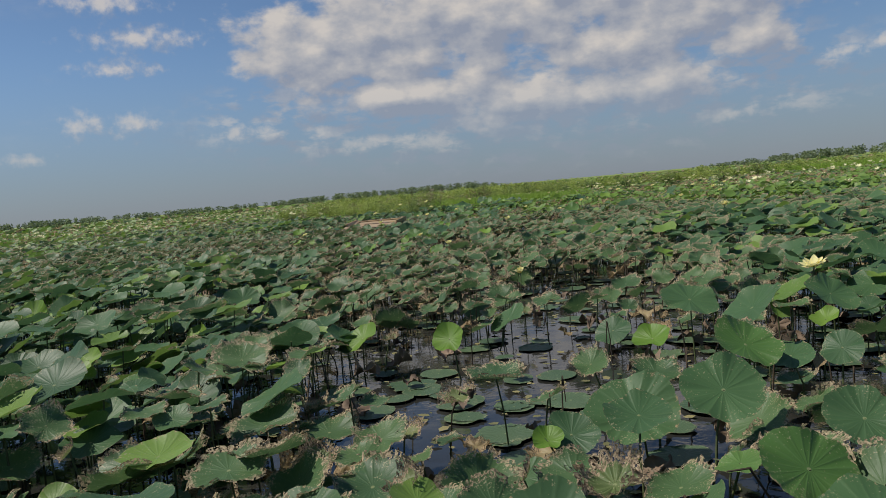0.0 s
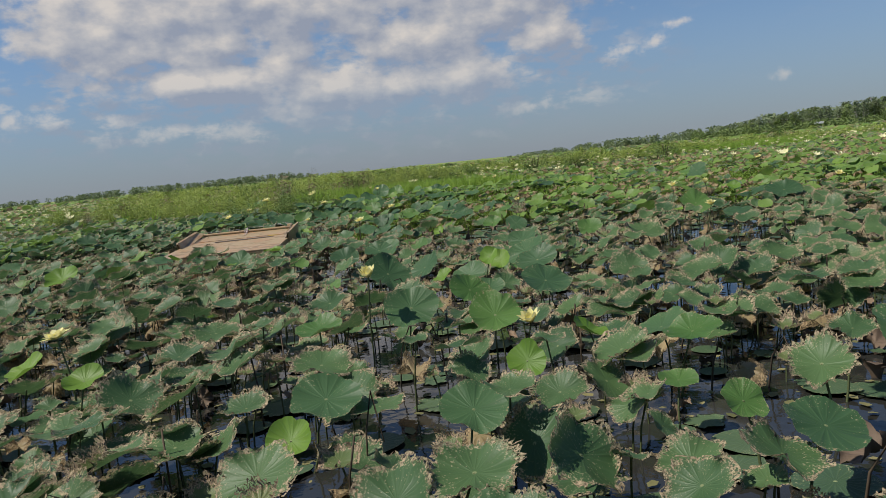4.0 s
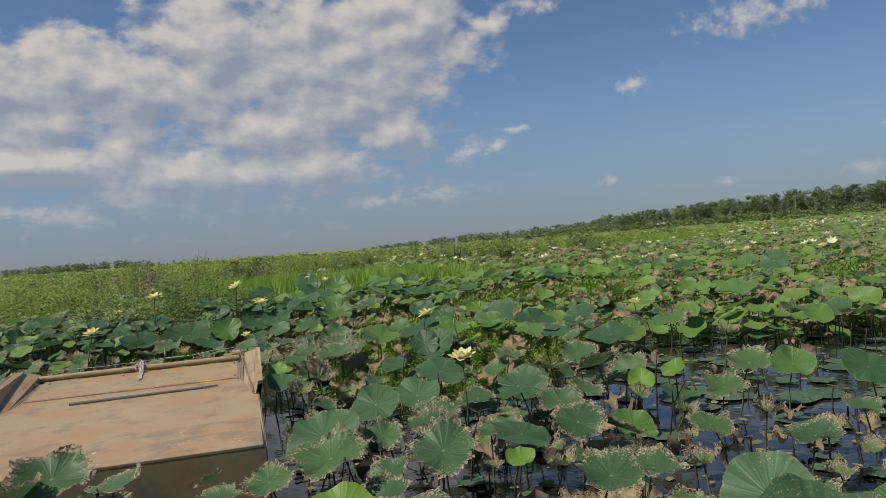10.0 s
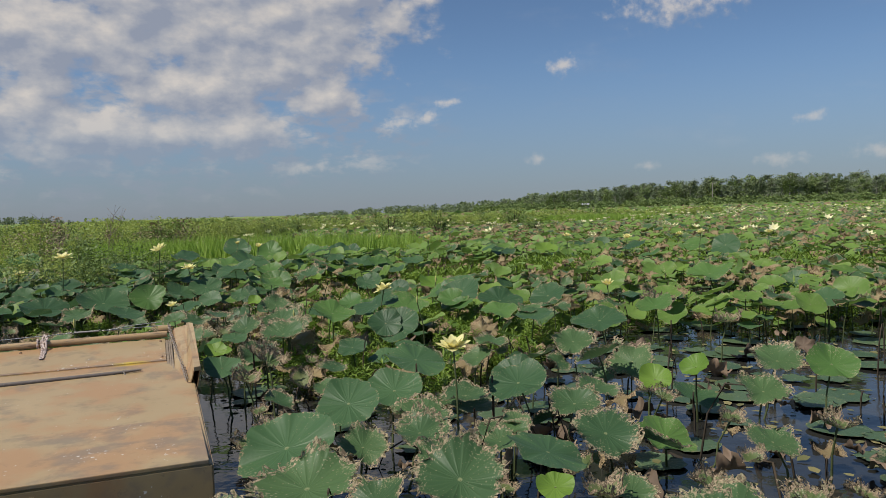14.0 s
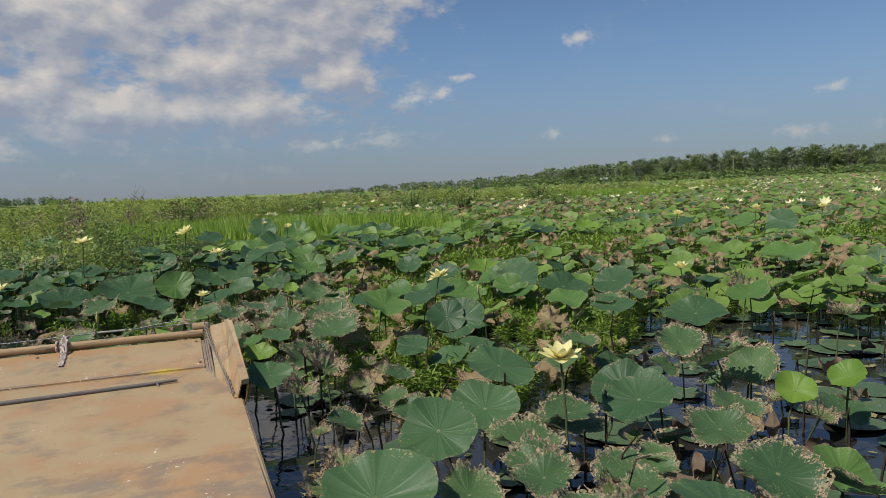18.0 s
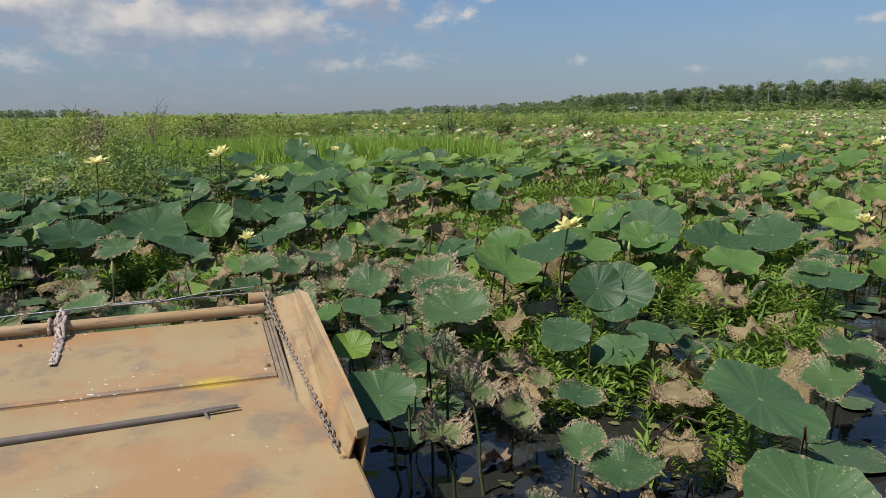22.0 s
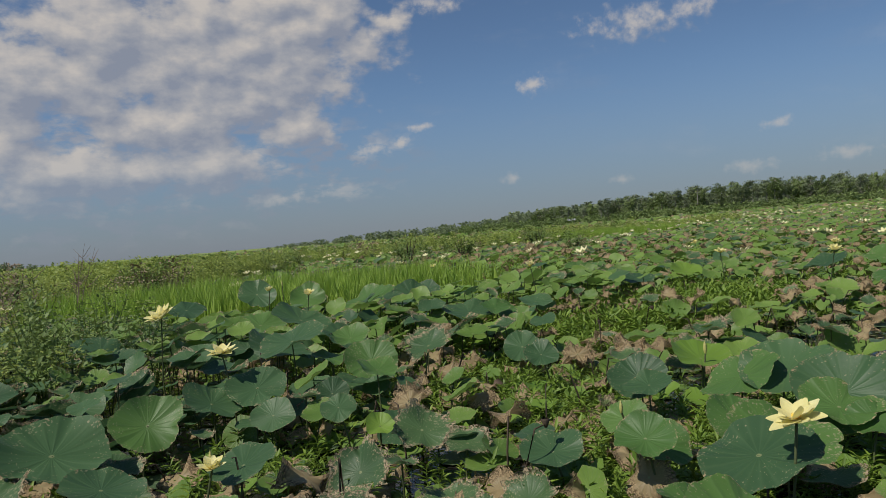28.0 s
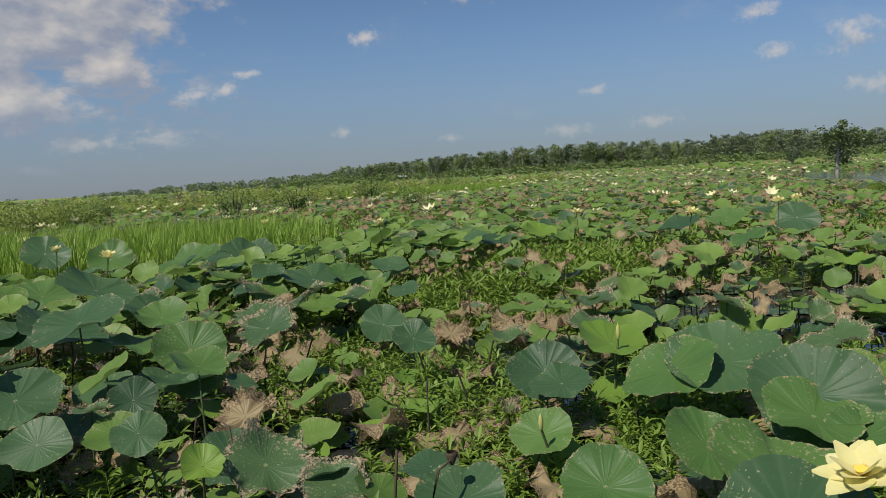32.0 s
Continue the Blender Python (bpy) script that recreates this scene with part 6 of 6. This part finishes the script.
shrubs("waterside_shrubs", x, y, 0.5, 0.85, 0.6, SHRUB, NEAR_BUSH, "sprawling bright green shrubs beside lotus leaves")


def round_bush(seed):
    """A dense rounded bush one metre high with an uneven outline."""
    r = np.random.default_rng(seed)
    stems, green = [], []
    for i in range(9):
        u, lean = r.uniform(0, math.tau), r.uniform(0.1, 0.5)
        stems.append(tube([(0, 0, 0), (lean * 0.5 * math.cos(u), lean * 0.5 * math.sin(u), 0.4), (lean * math.cos(u), lean * math.sin(u), r.uniform(0.6, 0.9))], (0.016, 0.011, 0.005), 4))
    lumps = [(r.uniform(-0.4, 0.4), r.uniform(-0.4, 0.4), r.uniform(0.25, 0.8), r.uniform(0.16, 0.3)) for i in range(11)]
    for i in range(900):
        lx, ly, lz, lr = lumps[int(r.integers(len(lumps)))]
        d = r.normal(0, 1, 3)
        d /= np.linalg.norm(d)
        base = np.array((lx, ly, lz)) + d * lr * r.uniform(0.5, 1.0) ** 0.5
        if base[2] < 0.05:
            continue
        d = d + r.normal(0, 0.5, 3)
        d /= np.linalg.norm(d)
        side = np.cross(d, (0.15, 0.2, 1.0))
        side /= np.linalg.norm(side)
        green.append(leaf_quad(base, d, side, r.uniform(0.05, 0.09), 0.022, 0.2))
    return to_mesh("stem", *join(stems), DEAD), join(green)


for q, (mat, word) in enumerate(((SHRUB, "rounded yellow-green shrub on the marshy bank"), (SHRUB_DARK, "rounded dark green shrub on the marshy bank"))):
    stems, green = round_bush(70 + q)
    foliage = to_mesh("foliage", *green, mat, smooth=False)
    places = rng.uniform((-24, 26), (10, 62), (150, 2))
    kept = [p for p in places if 0.02 < float(on_bank(p[0], p[1])) < 0.55 and float(on_grass(p[0], p[1])) < 0.0001][:16]
    for px, py in kept + ([(-11.9, 27.5)] if q == 0 else [(-5.0, 43.0), (-2.5, 44.5), (2.2, 42.0)]):
        bush = new("shrub")
        h = rng.uniform(1.0, 1.55)
        bush.matrix_basis = Matrix.Translation((px, py, 0.05)) @ Matrix.Rotation(rng.uniform(0, math.tau), 4, "Z") @ Matrix.Diagonal((h * 1.2, h * 1.2, h, 1))
        put("stem", stems, bush)
        put("foliage", foliage, bush)
        tagged(bush, word, "shrub", "shrubs of the bank")

# tall dead twigs over the shrubs
bits = []
for i in range(9):
    a, b = rng.normal(-12.2, 0.6), rng.normal(25.0, 1.2)
    h, u, lean = rng.uniform(1.1, 2.0), rng.uniform(0, math.tau), rng.uniform(0.1, 0.5)
    c, s = math.cos(u) * lean, math.sin(u) * lean
    bits.append(tube([(a, b, 0), (a + c * 0.4, b + s * 0.4, h * 0.55), (a + c, b + s, h)], (0.010, 0.007, 0.003), 4))
    for k in range(6):
        f, q = rng.uniform(0.5, 0.9), rng.uniform(0, math.tau)
        p = np.array((a + c * f, b + s * f, h * f))
        bits.append(tube([p, p + np.array((0.25 * math.cos(q), 0.25 * math.sin(q), 0.22))], (0.006, 0.003), 3))
tagged(put("dead_twigs", to_mesh("dead_twigs", *join(bits), TWIG)), "bare brown twigs rising over the shrubs", "twigs", kind="stuff")


# ---- trees ----
def tree_meshes(seed, tall, crown_mat, flat=True):
    """Trunk with limbs, and a crown of many small clumps with gaps."""
    r = np.random.default_rng(seed)
    wood, green = [], []
    lean = r.uniform(-0.04, 0.04, 2) * tall
    wood.append(tube([(0, 0, 0), (lean[0] * 0.3, lean[1] * 0.3, tall * 0.35), (lean[0], lean[1], tall * 0.95)], (tall * 0.028, tall * 0.018, tall * 0.004), 7))
    for i in range(34):
        f = r.uniform(0.16, 1.0)
        u = r.uniform(0, math.tau)
        reach = tall * (0.05 + 0.21 * math.sin(math.pi * min(1, 0.15 + 0.75 * f))) * r.uniform(0.5, 1.15)
        base = np.array((lean[0] * f, lean[1] * f, tall * f * 0.93))
        end = base + np.array((reach * math.cos(u), reach * math.sin(u), tall * r.uniform(0.0, 0.07)))
        wood.append(tube([base, (base + end) / 2 + np.array((0, 0, tall * 0.015)), end], (tall * 0.007, tall * 0.005, tall * 0.002), 4))
        for k in range(46):
            c = end - (end - base) * r.uniform(-0.25, 0.65) + r.normal(0, 1, 3) * tall * np.array((0.040, 0.040, 0.014 if flat else 0.035))
            d = r.normal(0, 1, 3)
            d /= np.linalg.norm(d)
            side = np.cross(d, (0.1, 0.3, 1))
            side /= np.linalg.norm(side)
            green.append(leaf_quad(c, d, side, tall * r.uniform(0.03, 0.055), tall * 0.017, 0.1))
    return to_mesh("trunk", *join(wood), BARK), to_mesh("crown", *join(green), crown_mat, smooth=False)


KINDS = [tree_meshes(i, 10.0, HAZED_CROWN) for i in range(5)] + [tree_meshes(9, 10.0, CROWN_LIGHT, False), tree_meshes(10, 10.0, HAZED_CROWN, False)]


def tree(x, y, tall, kind, wide=1.0, label="tall dark green swamp tree with a ragged crown"):
    root = new("tree")
    s = tall / 10
    root.matrix_basis = Matrix.Translation((x, y, 0.0)) @ Matrix.Rotation(rng.uniform(0, math.tau), 4, "Z") @ Matrix.Diagonal((s * wide, s * wide, s, 1))
    put("trunk", KINDS[kind][0], root)
    put("crown", KINDS[kind][1], root)
    return tagged(root, label, "tree", "trees of the far wood")


def skyline(a):
    """Height of the wood's edge over the horizon, in degrees, by compass turn."""
    return float(np.interp(a, (-62, -45, -38, -28, -25, -11.5, -10, -3, 6, 8.5, 12.7, 18.5, 26, 31.5, 34, 39.5, 44, 50, 62), (0.3, 0.22, 0.38, 0.4, 0.0, -0.12, 0.08, 0.42, 0.62, 1.0, 1.2, 1.55, 1.85, 1.65, 1.5, 1.8, 1.65, 1.4, 1.5)))


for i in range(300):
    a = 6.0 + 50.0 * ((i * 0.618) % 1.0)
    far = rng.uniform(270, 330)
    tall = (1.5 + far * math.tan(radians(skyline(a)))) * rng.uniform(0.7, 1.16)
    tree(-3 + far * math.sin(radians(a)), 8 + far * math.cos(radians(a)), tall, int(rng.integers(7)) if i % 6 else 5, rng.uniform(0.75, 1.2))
tree(40.1, 58.2, 4.3, 5, 1.25, "lone leafy green tree standing in the water")
for x, y, h in ((66.0, 92.0, 5.2), (72.0, 90.0, 4.6)):
    tree(x, y, h, 1, 1.0, "small dark green tree at the water's edge")
# far woods, joined
bits = []
base = [join([tube([(0, 0, 0), (0, 0, 0.9)], (0.03, 0.01), 4)] + [leaf_quad(np.array((r2.normal(0, 0.2), r2.normal(0, 0.2), r2.uniform(0.1, 1.0))), np.array((r2.normal(), r2.normal(), r2.normal())), np.array((r2.normal(0, 0.7), r2.normal(0, 0.7), 0.4)), 0.14, 0.12, 0.1)
         for k in range(90)]) for r2 in (np.random.default_rng(50), np.random.default_rng(51), np.random.default_rng(52))]
n, V, T = 0, [], []
for q in range(3):
    a = np.radians(rng.uniform(-64, 60, 420))
    far = rng.uniform(430, 620, 420)
    tall = np.array([max(0.3, (1.5 + d * math.tan(radians(min(1.25, skyline(math.degrees(b)))))) ) for b, d in zip(a, far)]) * rng.uniform(0.55, 1.05, 420)
    v, t_ = spread(base[q], np.column_stack([-3 + far * np.sin(a), 8 + far * np.cos(a), np.zeros(420)]), tall, rng.uniform(0, math.tau, 420))
    V.append(v)
    T.append(t_ + n)
    n += len(v)
tagged(put("far_woods", to_mesh("far_woods", np.concatenate(V), np.concatenate(T), HAZED_CROWN, smooth=False)), "distant dark green woods on the horizon", "woods", kind="stuff")
# undergrowth at the wood's foot
V, T, n = [], [], 0
a = np.radians(rng.uniform(4, 58, 900))
far = rng.uniform(235, 290, 900)
v, t_ = spread(base[0], np.column_stack([-3 + far * np.sin(a), 8 + far * np.cos(a), np.zeros(900)]), rng.uniform(1.2, 3.4, 900), rng.uniform(0, math.tau, 900))
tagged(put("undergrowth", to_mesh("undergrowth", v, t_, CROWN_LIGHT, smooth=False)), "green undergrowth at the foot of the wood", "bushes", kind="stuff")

# ---- small far things ----
mast = new("utility_pole")
mast.matrix_basis = pose(98.0, 262.0, 0)
put("post", to_mesh("post", *tube([(0, 0, 0), (0, 0, 8.6)], (0.16, 0.11), 8), BARK), mast)
put("crossarm", to_mesh("crossarm", *tube([(-0.9, 0, 8.1), (0.9, 0, 8.1)], (0.08, 0.08), 6), BARK), mast)
tagged(mast, "pale wooden utility pole before the wood", "utility pole")
for x, y, wdt in ((53.0, 262.0, 2.2),):
    hut = new("hut")
    hut.matrix_basis = pose(x, y, -0.2, 0, 0, -12)
    h = wdt / 2
    put("wall", bm_mesh("wall", solid([(-h, -1.6, 2.2), (h, -1.6, 2.2), (h, 1.6, 2.2), (-h, 1.6, 2.2)], 2.2, 0.03), WALLPAINT), hut)
    put("roof", bm_mesh("roof", solid([(-h - 0.3, -1.9, 2.3), (h + 0.3, -1.9, 2.3), (h + 0.3, 1.9, 2.9), (-h - 0.3, 1.9, 2.9)], 0.15, 0.02), ROOFING), hut)
    put("door", bm_mesh("door", solid([(-0.4, -1.63, 2.0), (0.4, -1.63, 2.0), (0.4, -1.59, 2.0), (-0.4, -1.59, 2.0)], 2.0, 0.005), ROOFING), hut)
    tagged(hut, "small pale hut at the foot of the wood", "hut")
log = tube([(0.55, 7.35, 0.0), (0.75, 7.1, 0.10), (0.95, 6.8, 0.16), (1.0, 6.7, 0.13)], (0.04, 0.045, 0.04, 0.03), 9)
tagged(put("driftwood", to_mesh("driftwood", *log, DRIFT)), "short weathered grey log lying in the water", "driftwood")

# broken leaf bits and scum on the water
x, y = scattered(0.2, (-12, -14, 14, 24))
ok = ~in_boat(x, y, 0.1) & (rng.random(len(x)) < 0.85)
x, y = x[ok], y[ok]
m = len(x)
scrap = (np.array([(-1, -0.3, 0), (0.1, -0.7, 0.05), (1, -0.1, 0), (0.5, 0.6, 0.06), (-0.5, 0.5, 0.0)]), np.array([(0, 1, 2), (0, 2, 3), (0, 3, 4)]))
v, t_ = spread(scrap, np.column_stack([x, y, rng.uniform(0.008, 0.02, m)]), rng.uniform(0.01, 0.05, m), rng.uniform(0, math.tau, m), np.abs(rng.normal(0, 0.12, m)), rng.uniform(0, math.tau, m))
tagged(put("leaf_litter", to_mesh("leaf_litter", v, t_, LITTER, smooth=False)), "brown and green leaf scraps floating on the water", "leaf litter", kind="stuff")
